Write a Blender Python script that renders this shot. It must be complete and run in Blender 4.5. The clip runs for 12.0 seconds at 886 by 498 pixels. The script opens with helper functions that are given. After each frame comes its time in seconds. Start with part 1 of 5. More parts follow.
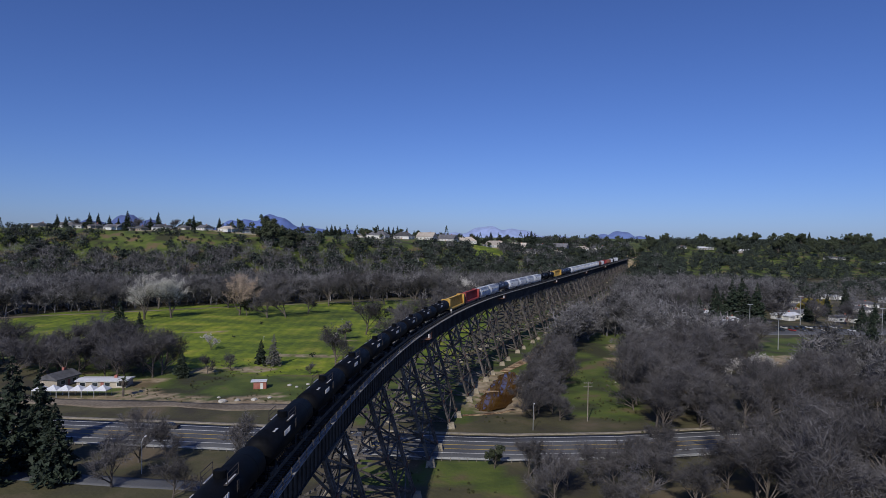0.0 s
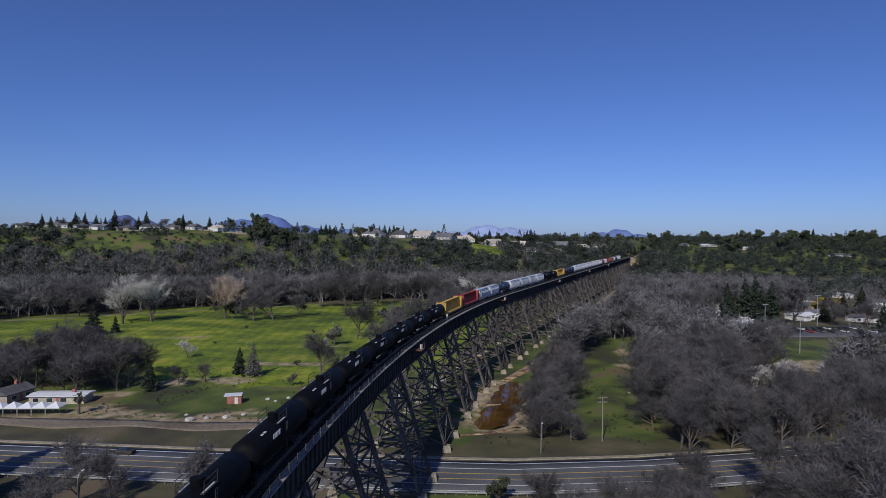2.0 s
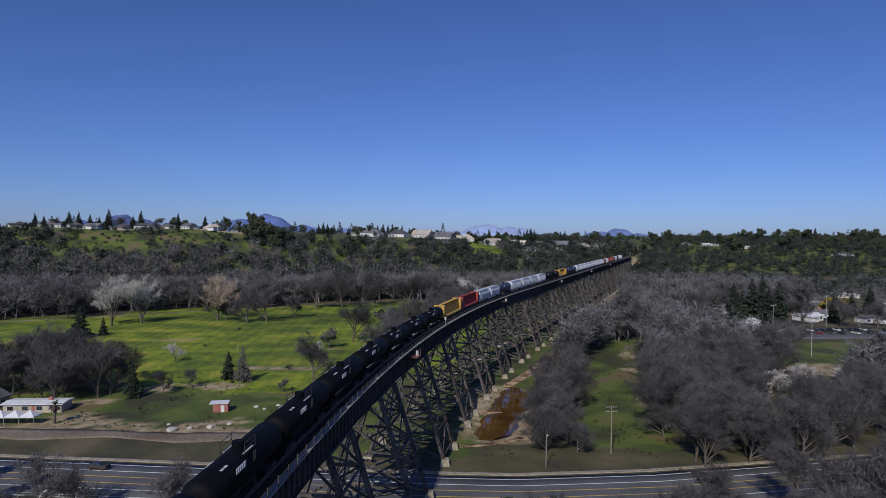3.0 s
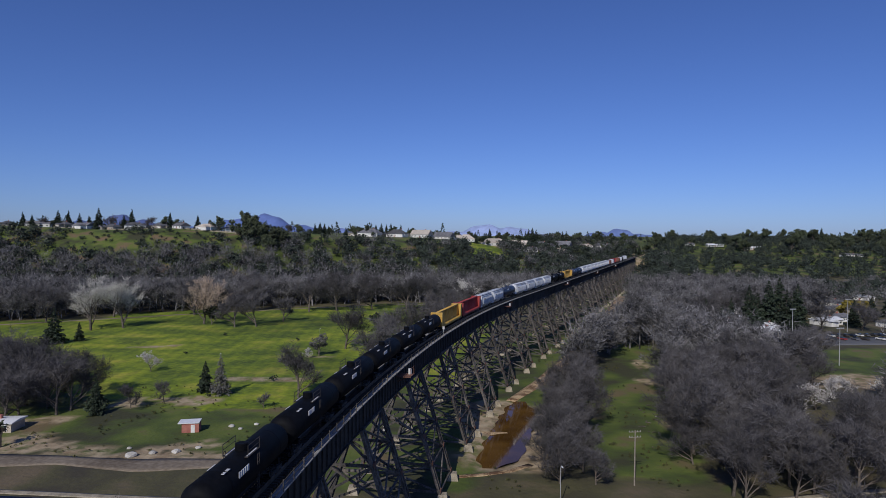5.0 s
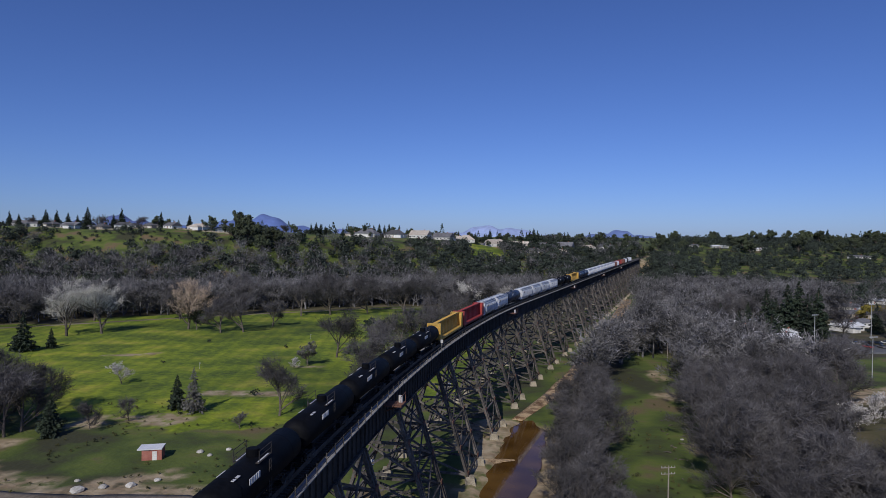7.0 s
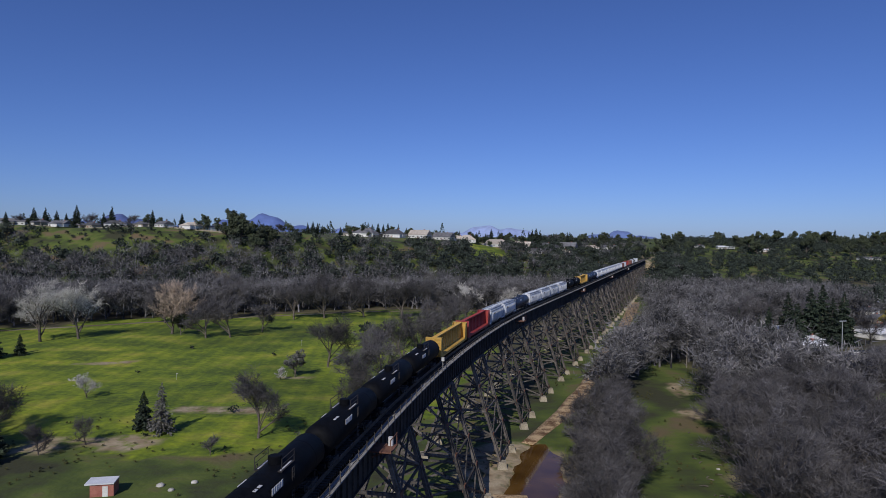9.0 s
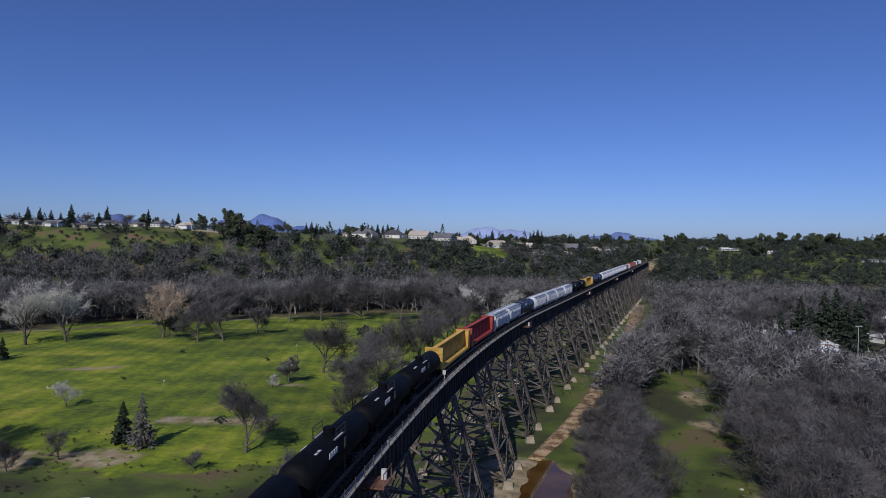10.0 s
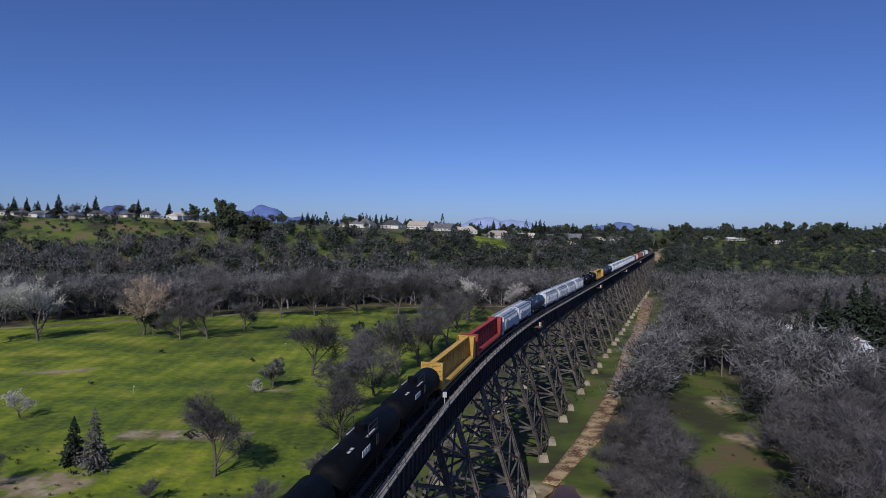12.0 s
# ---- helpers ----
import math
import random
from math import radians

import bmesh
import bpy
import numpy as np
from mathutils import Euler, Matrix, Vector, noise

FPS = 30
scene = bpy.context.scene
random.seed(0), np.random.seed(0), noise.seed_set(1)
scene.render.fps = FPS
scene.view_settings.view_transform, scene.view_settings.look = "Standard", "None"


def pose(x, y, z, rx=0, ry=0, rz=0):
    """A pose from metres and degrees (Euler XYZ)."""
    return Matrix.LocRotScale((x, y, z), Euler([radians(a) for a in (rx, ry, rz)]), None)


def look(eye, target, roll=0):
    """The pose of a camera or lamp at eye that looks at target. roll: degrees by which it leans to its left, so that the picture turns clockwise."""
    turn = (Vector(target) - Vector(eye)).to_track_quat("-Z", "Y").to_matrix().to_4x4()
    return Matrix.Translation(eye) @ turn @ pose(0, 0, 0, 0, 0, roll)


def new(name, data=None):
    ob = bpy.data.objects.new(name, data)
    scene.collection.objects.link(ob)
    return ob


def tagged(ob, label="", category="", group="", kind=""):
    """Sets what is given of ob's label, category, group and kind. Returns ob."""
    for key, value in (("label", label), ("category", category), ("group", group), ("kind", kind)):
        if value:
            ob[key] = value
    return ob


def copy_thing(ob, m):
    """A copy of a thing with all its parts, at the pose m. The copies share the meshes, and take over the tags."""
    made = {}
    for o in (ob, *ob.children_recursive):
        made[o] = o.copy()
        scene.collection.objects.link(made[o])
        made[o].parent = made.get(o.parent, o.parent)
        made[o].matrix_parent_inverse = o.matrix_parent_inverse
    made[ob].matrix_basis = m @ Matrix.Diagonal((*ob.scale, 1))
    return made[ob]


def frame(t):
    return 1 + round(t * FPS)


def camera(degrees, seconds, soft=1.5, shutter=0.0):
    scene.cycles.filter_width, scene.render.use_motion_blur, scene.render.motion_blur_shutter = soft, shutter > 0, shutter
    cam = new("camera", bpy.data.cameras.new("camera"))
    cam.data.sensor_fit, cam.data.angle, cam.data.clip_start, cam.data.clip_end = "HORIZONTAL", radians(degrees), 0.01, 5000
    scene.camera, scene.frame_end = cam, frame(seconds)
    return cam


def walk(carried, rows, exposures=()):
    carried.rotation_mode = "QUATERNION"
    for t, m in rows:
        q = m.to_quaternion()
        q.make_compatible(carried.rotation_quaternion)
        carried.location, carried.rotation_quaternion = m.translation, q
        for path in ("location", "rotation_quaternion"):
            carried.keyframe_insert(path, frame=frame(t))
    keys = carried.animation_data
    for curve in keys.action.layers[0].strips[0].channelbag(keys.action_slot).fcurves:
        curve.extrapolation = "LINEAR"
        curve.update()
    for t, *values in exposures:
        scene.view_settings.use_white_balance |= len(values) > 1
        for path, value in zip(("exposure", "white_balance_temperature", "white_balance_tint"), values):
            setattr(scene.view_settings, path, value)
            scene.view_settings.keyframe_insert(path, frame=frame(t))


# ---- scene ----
cam = camera(70.0, 12.0, 0.8)
PATH = [
    (0, (1.741, -10.300, 52.388), (1.559, -0.303, 52.212), 0.78),
    (0.5, (1.985, -4.503, 52.165), (1.811, 5.494, 51.986), 0.71),
    (1, (2.166, 1.099, 51.961), (2.001, 11.096, 51.781), 0.63),
    (1.5, (2.305, 6.542, 51.776), (2.146, 16.539, 51.588), 0.54),
    (2, (2.416, 11.858, 51.608), (2.262, 21.855, 51.417), 0.49),
    (2.5, (2.510, 17.076, 51.457), (2.360, 27.073, 51.257), 0.46),
    (3, (2.592, 22.222, 51.321), (2.450, 32.219, 51.123), 0.45),
    (5, (2.830, 42.499, 50.899), (2.688, 52.497, 50.706), 0.49),
    (5.5, (2.852, 47.571, 50.816), (2.712, 57.569, 50.630), 0.51),
    (6, (2.851, 52.666, 50.738), (2.712, 62.663, 50.557), 0.54),
    (6.5, (2.822, 57.790, 50.665), (2.682, 67.787, 50.486), 0.56),
    (7, (2.762, 62.946, 50.595), (2.628, 72.943, 50.417), 0.59),
    (9, (2.199, 83.880, 50.321), (2.066, 93.878, 50.144), 0.74),
    (9.5, (2.005, 89.166, 50.251), (1.872, 99.164, 50.085), 0.82),
    (10, (1.812, 94.455, 50.179), (1.676, 104.452, 50.018), 0.91),
    (10.5, (1.643, 99.733, 50.107), (1.502, 109.730, 49.949), 0.94),
    (11, (1.523, 104.985, 50.034), (1.386, 114.982, 49.876), 0.93),
    (11.5, (1.487, 110.193, 49.961), (1.344, 120.191, 49.805), 0.84),
    (11.6, (1.504, 111.223, 49.948), (1.362, 121.220, 49.791), 0.84),
    (11.8, (1.539, 113.281, 49.920), (1.401, 123.277, 49.686), 0.80),
    (12, (1.574, 115.340, 49.892), (1.439, 125.334, 49.581), 0.75),
]
walk(cam, [(t, look(eye, target, roll)) for t, eye, target, roll in PATH], [(0.0, -0.57), (12.0, -0.57)])

# ---- light ----
SUN_AZ, SUN_EL = radians(17.5), radians(37.0)   # heading of the light over ground, height of the sun
world = bpy.data.worlds.new("sky")
scene.world = world
world.use_nodes = True
wn, wl = world.node_tree.nodes, world.node_tree.links
sky = wn.new("ShaderNodeTexSky")
sky.sky_type = "NISHITA"
sky.sun_disc = False
sky.sun_elevation = SUN_EL
sky.sun_rotation = SUN_AZ + math.pi
sky.altitude = 0
sky.air_density, sky.dust_density, sky.ozone_density = 0.8, 0.4, 6.0
tint = wn.new("ShaderNodeMix")
tint.data_type, tint.blend_type = "RGBA", "MULTIPLY"
tint.inputs["Factor"].default_value = 1.0
tint.inputs["B"].default_value = (0.60, 0.68, 1.02, 1)
wl.new(sky.outputs[0], tint.inputs["A"])
wl.new(tint.outputs["Result"], wn["Background"].inputs[0])
wn["Background"].inputs[1].default_value = 0.131
sun_data = bpy.data.lights.new("sun", "SUN")
sun_data.energy, sun_data.angle, sun_data.color = 4.4, radians(0.53), (1.0, 0.95, 0.86)
sun = new("sun", sun_data)
light_way = Vector((math.sin(SUN_AZ) * math.cos(SUN_EL), math.cos(SUN_AZ) * math.cos(SUN_EL), -math.sin(SUN_EL)))
sun.matrix_world = Matrix.Translation((0, 0, 200)) @ light_way.to_track_quat("-Z", "Y").to_matrix().to_4x4()

# ---- materials ----
def material(name, rough=0.8, metal=0.0):
    m = bpy.data.materials.new(name)
    m.use_nodes = True
    b = m.node_tree.nodes["Principled BSDF"]
    b.inputs["Roughness"].default_value = rough
    b.inputs["Metallic"].default_value = metal
    return m, m.node_tree.nodes, m.node_tree.links, b


def ramp_node(n, stops):
    r = n.new("ShaderNodeValToRGB")
    while len(r.color_ramp.elements) < len(stops):
        r.color_ramp.elements.new(0.5)
    for e, (p, c) in zip(r.color_ramp.elements, stops):
        e.position, e.color = p, (*c, 1)
    return r


def mixed(name, c1, c2, scale=1.0, rough=0.8, metal=0.0, fine=8.0, bump=0.0, per_object=0.0, per_island=0.0, spread=0.25):
    """Two colours mingled by broad and fine noise, with relief, and a shift of value from piece to piece."""
    m, n, l, b = material(name, rough, metal)
    co = n.new("ShaderNodeTexCoord")
    a, f = n.new("ShaderNodeTexNoise"), n.new("ShaderNodeTexNoise")
    a.inputs["Scale"].default_value, f.inputs["Scale"].default_value = scale, scale * fine
    a.inputs["Detail"].default_value = f.inputs["Detail"].default_value = 4
    for t in (a, f):
        l.new(co.outputs["Object"], t.inputs["Vector"])
    s = n.new("ShaderNodeMath")
    s.operation = "MULTIPLY_ADD"
    s.inputs[1].default_value = 0.4
    l.new(f.outputs["Fac"], s.inputs[0])
    k = n.new("ShaderNodeMath")
    k.operation = "MULTIPLY"
    k.inputs[1].default_value = 0.6
    l.new(a.outputs["Fac"], k.inputs[0])
    l.new(k.outputs[0], s.inputs[2])
    r = ramp_node(n, [(0.5 - spread / 2, c1), (0.5 + spread / 2, c2)])
    l.new(s.outputs[0], r.inputs[0])
    last = r.outputs[0]
    if per_object or per_island:
        if per_object:
            src = n.new("ShaderNodeObjectInfo").outputs["Random"]
        else:
            src = n.new("ShaderNodeNewGeometry").outputs["Random Per Island"]
        amount = per_object or per_island
        mr = n.new("ShaderNodeMapRange")
        mr.inputs["To Min"].default_value, mr.inputs["To Max"].default_value = 1 - amount, 1 + amount
        l.new(src, mr.inputs["Value"])
        hv = n.new("ShaderNodeHueSaturation")
        l.new(mr.outputs[0], hv.inputs["Value"])
        l.new(last, hv.inputs["Color"])
        last = hv.outputs[0]
    l.new(last, b.inputs["Base Color"])
    if bump:
        bp = n.new("ShaderNodeBump")
        bp.inputs["Strength"].default_value, bp.inputs["Distance"].default_value = bump, 0.1
        l.new(f.outputs["Fac"], bp.inputs["Height"])
        l.new(bp.outputs[0], b.inputs["Normal"])
    return m


M = {}
M["steel"] = mixed("weathered_steel", (0.024, 0.022, 0.021), (0.14, 0.122, 0.107), 0.5, 0.75, 0.0, 6, 0.2, per_object=0.35)
# deck girders: a darker mix than the tower steel
M["girder"] = mixed("dark_girder_steel", (0.012, 0.011, 0.011), (0.055, 0.048, 0.043), 0.5, 0.8, 0.0, 6, 0.2, per_object=0.3)
M["rust"] = mixed("rusty_steel", (0.10, 0.045, 0.03), (0.19, 0.09, 0.06), 0.8, 0.85, 0.0, 6, 0.2)
M["grating"] = mixed("walkway_grating", (0.20, 0.195, 0.19), (0.34, 0.33, 0.32), 0.7, 0.8, 0.0, 10, 0.2)
M["tie"] = mixed("timber_ties", (0.035, 0.028, 0.024), (0.09, 0.075, 0.06), 1.0, 0.9, per_object=0.3)
M["rail"] = mixed("rail_steel", (0.12, 0.09, 0.07), (0.2, 0.17, 0.15), 1.0, 0.5, 0.6)
M["concrete"] = mixed("pale_concrete", (0.20, 0.17, 0.125), (0.40, 0.35, 0.265), 0.6, 0.9, 0, 8, 0.3)
M["tank"] = mixed("black_tank_paint", (0.004, 0.0045, 0.006), (0.009, 0.0095, 0.012), 0.35, 0.6, 0, 6)
M["tank_blue"] = mixed("dark_blue_tank_paint", (0.012, 0.020, 0.045), (0.03, 0.045, 0.08), 0.4, 0.45, 0, 6)
M["white"] = mixed("white_marking", (0.45, 0.45, 0.46), (0.66, 0.66, 0.67), 1.5, 0.6)
M["hopper"] = mixed("pale_grey_hopper_paint", (0.60, 0.62, 0.65), (0.82, 0.83, 0.85), 0.3, 0.5, 0, 10, per_object=0.12)
M["hopper_grey"] = mixed("grey_hopper_paint", (0.46, 0.49, 0.53), (0.68, 0.70, 0.73), 0.3, 0.5, 0, 10, per_object=0.12)
M["yellow"] = mixed("yellow_car_paint", (0.46, 0.27, 0.05), (0.64, 0.42, 0.10), 0.4, 0.55, 0, 9)
M["red"] = mixed("red_car_paint", (0.26, 0.03, 0.03), (0.42, 0.06, 0.055), 0.4, 0.55, 0, 9)
M["bogie"] = mixed("bogie_iron", (0.02, 0.018, 0.016), (0.06, 0.05, 0.045), 1.0, 0.8)
M["boxcar"] = mixed("brown_boxcar_paint", (0.16, 0.06, 0.04), (0.26, 0.10, 0.07), 0.4, 0.6)
M["bark"] = mixed("grey_bark", (0.075, 0.062, 0.052), (0.16, 0.135, 0.115), 1.2, 0.9, 0, 6, 0.3, per_object=0.25)
M["twig"] = mixed("bare_twigs", (0.038, 0.036, 0.039), (0.132, 0.125, 0.132), 0.3, 0.9, 0, 8, per_object=0.38, spread=0.2)
M["twig_grey"] = mixed("grey_dry_twigs", (0.075, 0.075, 0.07), (0.21, 0.205, 0.19), 0.3, 0.9, 0, 10, per_object=0.2)
M["twig_pale"] = mixed("pale_bare_twigs", (0.40, 0.38, 0.35), (0.62, 0.60, 0.56), 0.3, 0.9, 0, 10, per_object=0.15)
M["twig_warm"] = mixed("budding_twigs", (0.34, 0.25, 0.18), (0.55, 0.44, 0.34), 0.3, 0.9, 0, 10)
M["blossom"] = mixed("white_blossom", (0.36, 0.34, 0.33), (0.68, 0.66, 0.64), 0.5, 0.8, 0, 10)
M["oak"] = mixed("evergreen_oak_leaves", (0.030, 0.042, 0.022), (0.075, 0.092, 0.045), 0.3, 0.8, 0, 8, per_object=0.35)
M["conifer"] = mixed("dark_conifer_needles", (0.012, 0.022, 0.014), (0.035, 0.055, 0.030), 0.4, 0.8, 0, 8, per_object=0.25)
M["weeds"] = mixed("rank_weeds", (0.028, 0.034, 0.012), (0.12, 0.115, 0.035), 0.15, 0.9, 0, 6, per_island=0.4, spread=0.25)
M["yellowing"] = mixed("yellow_green_leaves", (0.16, 0.13, 0.02), (0.30, 0.24, 0.04), 0.4, 0.8, 0, 8)
M["far_wood"] = mixed("woodland_bare", (0.018, 0.019, 0.020), (0.225, 0.217, 0.225), 0.085, 0.9, 0, 4, per_island=0.35, spread=0.22)
M["far_oak"] = mixed("woodland_oak", (0.010, 0.017, 0.014), (0.052, 0.068, 0.050), 0.09, 0.9, 0, 4, per_island=0.3, spread=0.2)
M["asphalt"] = mixed("worn_asphalt", (0.075, 0.078, 0.085), (0.13, 0.132, 0.14), 0.08, 0.85, 0, 30, 0.15)
M["line"] = mixed("road_line_paint", (0.6, 0.6, 0.58), (0.8, 0.8, 0.78), 0.5, 0.7)
M["line_yellow"] = mixed("yellow_line_paint", (0.5, 0.34, 0.05), (0.65, 0.45, 0.1), 0.5, 0.7)
M["dirt"] = mixed("dirt_track", (0.11, 0.055, 0.025), (0.50, 0.36, 0.21), 0.35, 0.95, 0, 6, 0.4, spread=0.16)
M["gravel"] = mixed("brown_gravel", (0.11, 0.085, 0.06), (0.26, 0.215, 0.165), 0.05, 0.95, 0, 20, 0.4)
M["roof_grey"] = mixed("grey_shingle_roof", (0.07, 0.07, 0.078), (0.15, 0.15, 0.16), 0.4, 0.85, 0, 10, per_object=0.5)
M["roof_tan"] = mixed("tan_shingle_roof", (0.42, 0.36, 0.30), (0.60, 0.54, 0.47), 0.4, 0.85, 0, 10, per_object=0.2)
M["roof_white"] = mixed("white_metal_roof", (0.62, 0.63, 0.66), (0.8, 0.81, 0.84), 0.3, 0.5, 0, 10)
M["wall_white"] = mixed("white_house_wall", (0.58, 0.57, 0.54), (0.8, 0.79, 0.76), 0.3, 0.8, 0, 10, per_object=0.15)
M["wall_tan"] = mixed("tan_house_wall", (0.32, 0.27, 0.21), (0.48, 0.42, 0.34), 0.3, 0.8, 0, 10, per_object=0.2)
M["glass"] = mixed("window_glass", (0.02, 0.025, 0.03), (0.05, 0.06, 0.07), 0.5, 0.1)
M["pole_wood"] = mixed("grey_pole_timber", (0.20, 0.17, 0.14), (0.34, 0.30, 0.26), 1.0, 0.9)
M["metal_grey"] = mixed("galvanised_metal", (0.40, 0.41, 0.42), (0.58, 0.59, 0.60), 1.0, 0.5, 0.4)
M["blue_cloth"] = mixed("blue_tarpaulin", (0.03, 0.09, 0.32), (0.06, 0.16, 0.48), 1.0, 0.7)
M["brick_red"] = mixed("red_brick_hut", (0.30, 0.10, 0.08), (0.42, 0.17, 0.13), 1.0, 0.9)
M["tank"].node_tree.nodes["Principled BSDF"].inputs["Specular IOR Level"].default_value = 0.06
M["stone"] = mixed("pale_boulder", (0.35, 0.33, 0.30), (0.58, 0.56, 0.52), 0.8, 0.9, 0, 6, 0.4, per_object=0.2)


def water_material():
    m, n, l, b = material("muddy_water", 0.04)
    co, t = n.new("ShaderNodeTexCoord"), n.new("ShaderNodeTexNoise")
    t.inputs["Scale"].default_value = 0.08
    l.new(co.outputs["Object"], t.inputs["Vector"])
    r = ramp_node(n, [(0.35, (0.07, 0.034, 0.008)), (0.65, (0.15, 0.08, 0.022))])
    l.new(t.outputs["Fac"], r.inputs[0])
    l.new(r.outputs[0], b.inputs["Base Color"])
    w = n.new("ShaderNodeTexNoise")
    w.inputs["Scale"].default_value = 1.5
    l.new(co.outputs["Object"], w.inputs["Vector"])
    bp = n.new("ShaderNodeBump")
    bp.inputs["Strength"].default_value, bp.inputs["Distance"].default_value = 0.05, 0.03
    l.new(w.outputs["Fac"], bp.inputs["Height"])
    l.new(bp.outputs[0], b.inputs["Normal"])
    return m


def ground_material():
    """Mown grass, rough hillside grass and bare litter, by the two masks that the mesh carries."""
    m, n, l, b = material("ground_cover", 0.95)
    co = n.new("ShaderNodeTexCoord")

    def noise_at(scale, detail=5, stretch=None):
        t = n.new("ShaderNodeTexNoise")
        t.inputs["Scale"].default_value, t.inputs["Detail"].default_value = scale, detail
        if stretch:
            mp = n.new("ShaderNodeMapping")
            mp.inputs["Scale"].default_value = stretch
            mp.inputs["Rotation"].default_value = (0, 0, radians(35))
            l.new(co.outputs["Object"], mp.inputs["Vector"])
            l.new(mp.outputs[0], t.inputs["Vector"])
        else:
            l.new(co.outputs["Object"], t.inputs["Vector"])
        return t.outputs["Fac"]

    def mix(fac, a, c):
        x = n.new("ShaderNodeMix")
        x.data_type = "RGBA"
        l.new(fac, x.inputs["Factor"])
        l.new(a, x.inputs["A"])
        l.new(c, x.inputs["B"])
        return x.outputs["Result"]

    def ramp(fac, stops):
        r = ramp_node(n, stops)
        l.new(fac, r.inputs[0])
        return r.outputs[0]

    lawn = ramp(noise_at(0.05, 9, (1.0, 1.35, 1)), [(0.36, (0.045, 0.072, 0.006)), (0.46, (0.115, 0.17, 0.008)), (0.56, (0.23, 0.285, 0.012)), (0.66, (0.40, 0.37, 0.06))])
    fine = ramp(noise_at(0.5, 4), [(0.32, (0.035, 0.07, 0.005)), (0.68, (0.23, 0.31, 0.012))])
    half = n.new("ShaderNodeValue")
    half.outputs[0].default_value = 0.45
    lawn = mix(half.outputs[0], lawn, fine)
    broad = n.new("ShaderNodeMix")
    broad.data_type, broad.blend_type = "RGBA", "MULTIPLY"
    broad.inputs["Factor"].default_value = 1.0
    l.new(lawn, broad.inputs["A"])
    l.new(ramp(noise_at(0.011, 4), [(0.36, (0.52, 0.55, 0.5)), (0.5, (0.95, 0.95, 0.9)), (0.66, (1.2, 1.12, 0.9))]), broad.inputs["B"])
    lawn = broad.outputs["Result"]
    mow = n.new("ShaderNodeTexWave")
    mow.inputs["Scale"].default_value, mow.inputs["Distortion"].default_value, mow.inputs["Detail"].default_value, mow.inputs["Detail Scale"].default_value = 0.05, 1.6, 3.0, 1.2
    turn = n.new("ShaderNodeMapping")
    turn.inputs["Rotation"].default_value = (0, 0, radians(-4))
    l.new(co.outputs["Object"], turn.inputs["Vector"])
    l.new(turn.outputs[0], mow.inputs["Vector"])
    stripe = n.new("ShaderNodeMix")
    stripe.data_type, stripe.blend_type = "RGBA", "MULTIPLY"
    stripe.inputs["Factor"].default_value = 1.0
    l.new(lawn, stripe.inputs["A"])
    l.new(ramp(mow.outputs["Fac"], [(0.25, (0.86, 0.88, 0.9)), (0.75, (1.07, 1.05, 1.0))]), stripe.inputs["B"])
    lawn = stripe.outputs["Result"]
    rough_grass = ramp(noise_at(0.05, 9), [(0.38, (0.040, 0.042, 0.016)), (0.48, (0.062, 0.090, 0.013)), (0.56, (0.10, 0.13, 0.02)), (0.63, (0.13, 0.105, 0.045)), (0.72, (0.16, 0.105, 0.06))])
    litter = ramp(noise_at(0.06, 6), [(0.35, (0.045, 0.038, 0.024)), (0.5, (0.075, 0.070, 0.030)), (0.65, (0.13, 0.10, 0.06))])
    at = n.new("ShaderNodeAttribute")
    at.attribute_name = "cover"
    sep = n.new("ShaderNodeSeparateColor")
    l.new(at.outputs["Color"], sep.inputs[0])
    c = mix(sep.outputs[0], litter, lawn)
    c = mix(sep.outputs[1], c, rough_grass)
    bare = ramp(noise_at(0.2, 5), [(0.3, (0.22, 0.15, 0.085)), (0.7, (0.46, 0.37, 0.25))])
    patch = n.new("ShaderNodeMath")
    patch.operation = "MULTIPLY"
    l.new(ramp(noise_at(0.3, 6), [(0.36, (0.15, 0.15, 0.15)), (0.52, (0.95, 0.95, 0.95))]), patch.inputs[0])
    l.new(sep.outputs[2], patch.inputs[1])
    c = mix(patch.outputs[0], c, bare)
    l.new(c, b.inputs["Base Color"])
    bp = n.new("ShaderNodeBump")
    bp.inputs["Strength"].default_value, bp.inputs["Distance"].default_value = 0.6, 0.4
    l.new(noise_at(0.8, 6), bp.inputs["Height"])
    l.new(bp.outputs[0], b.inputs["Normal"])
    return m


M["water"] = water_material()
M["ground"] = ground_material()

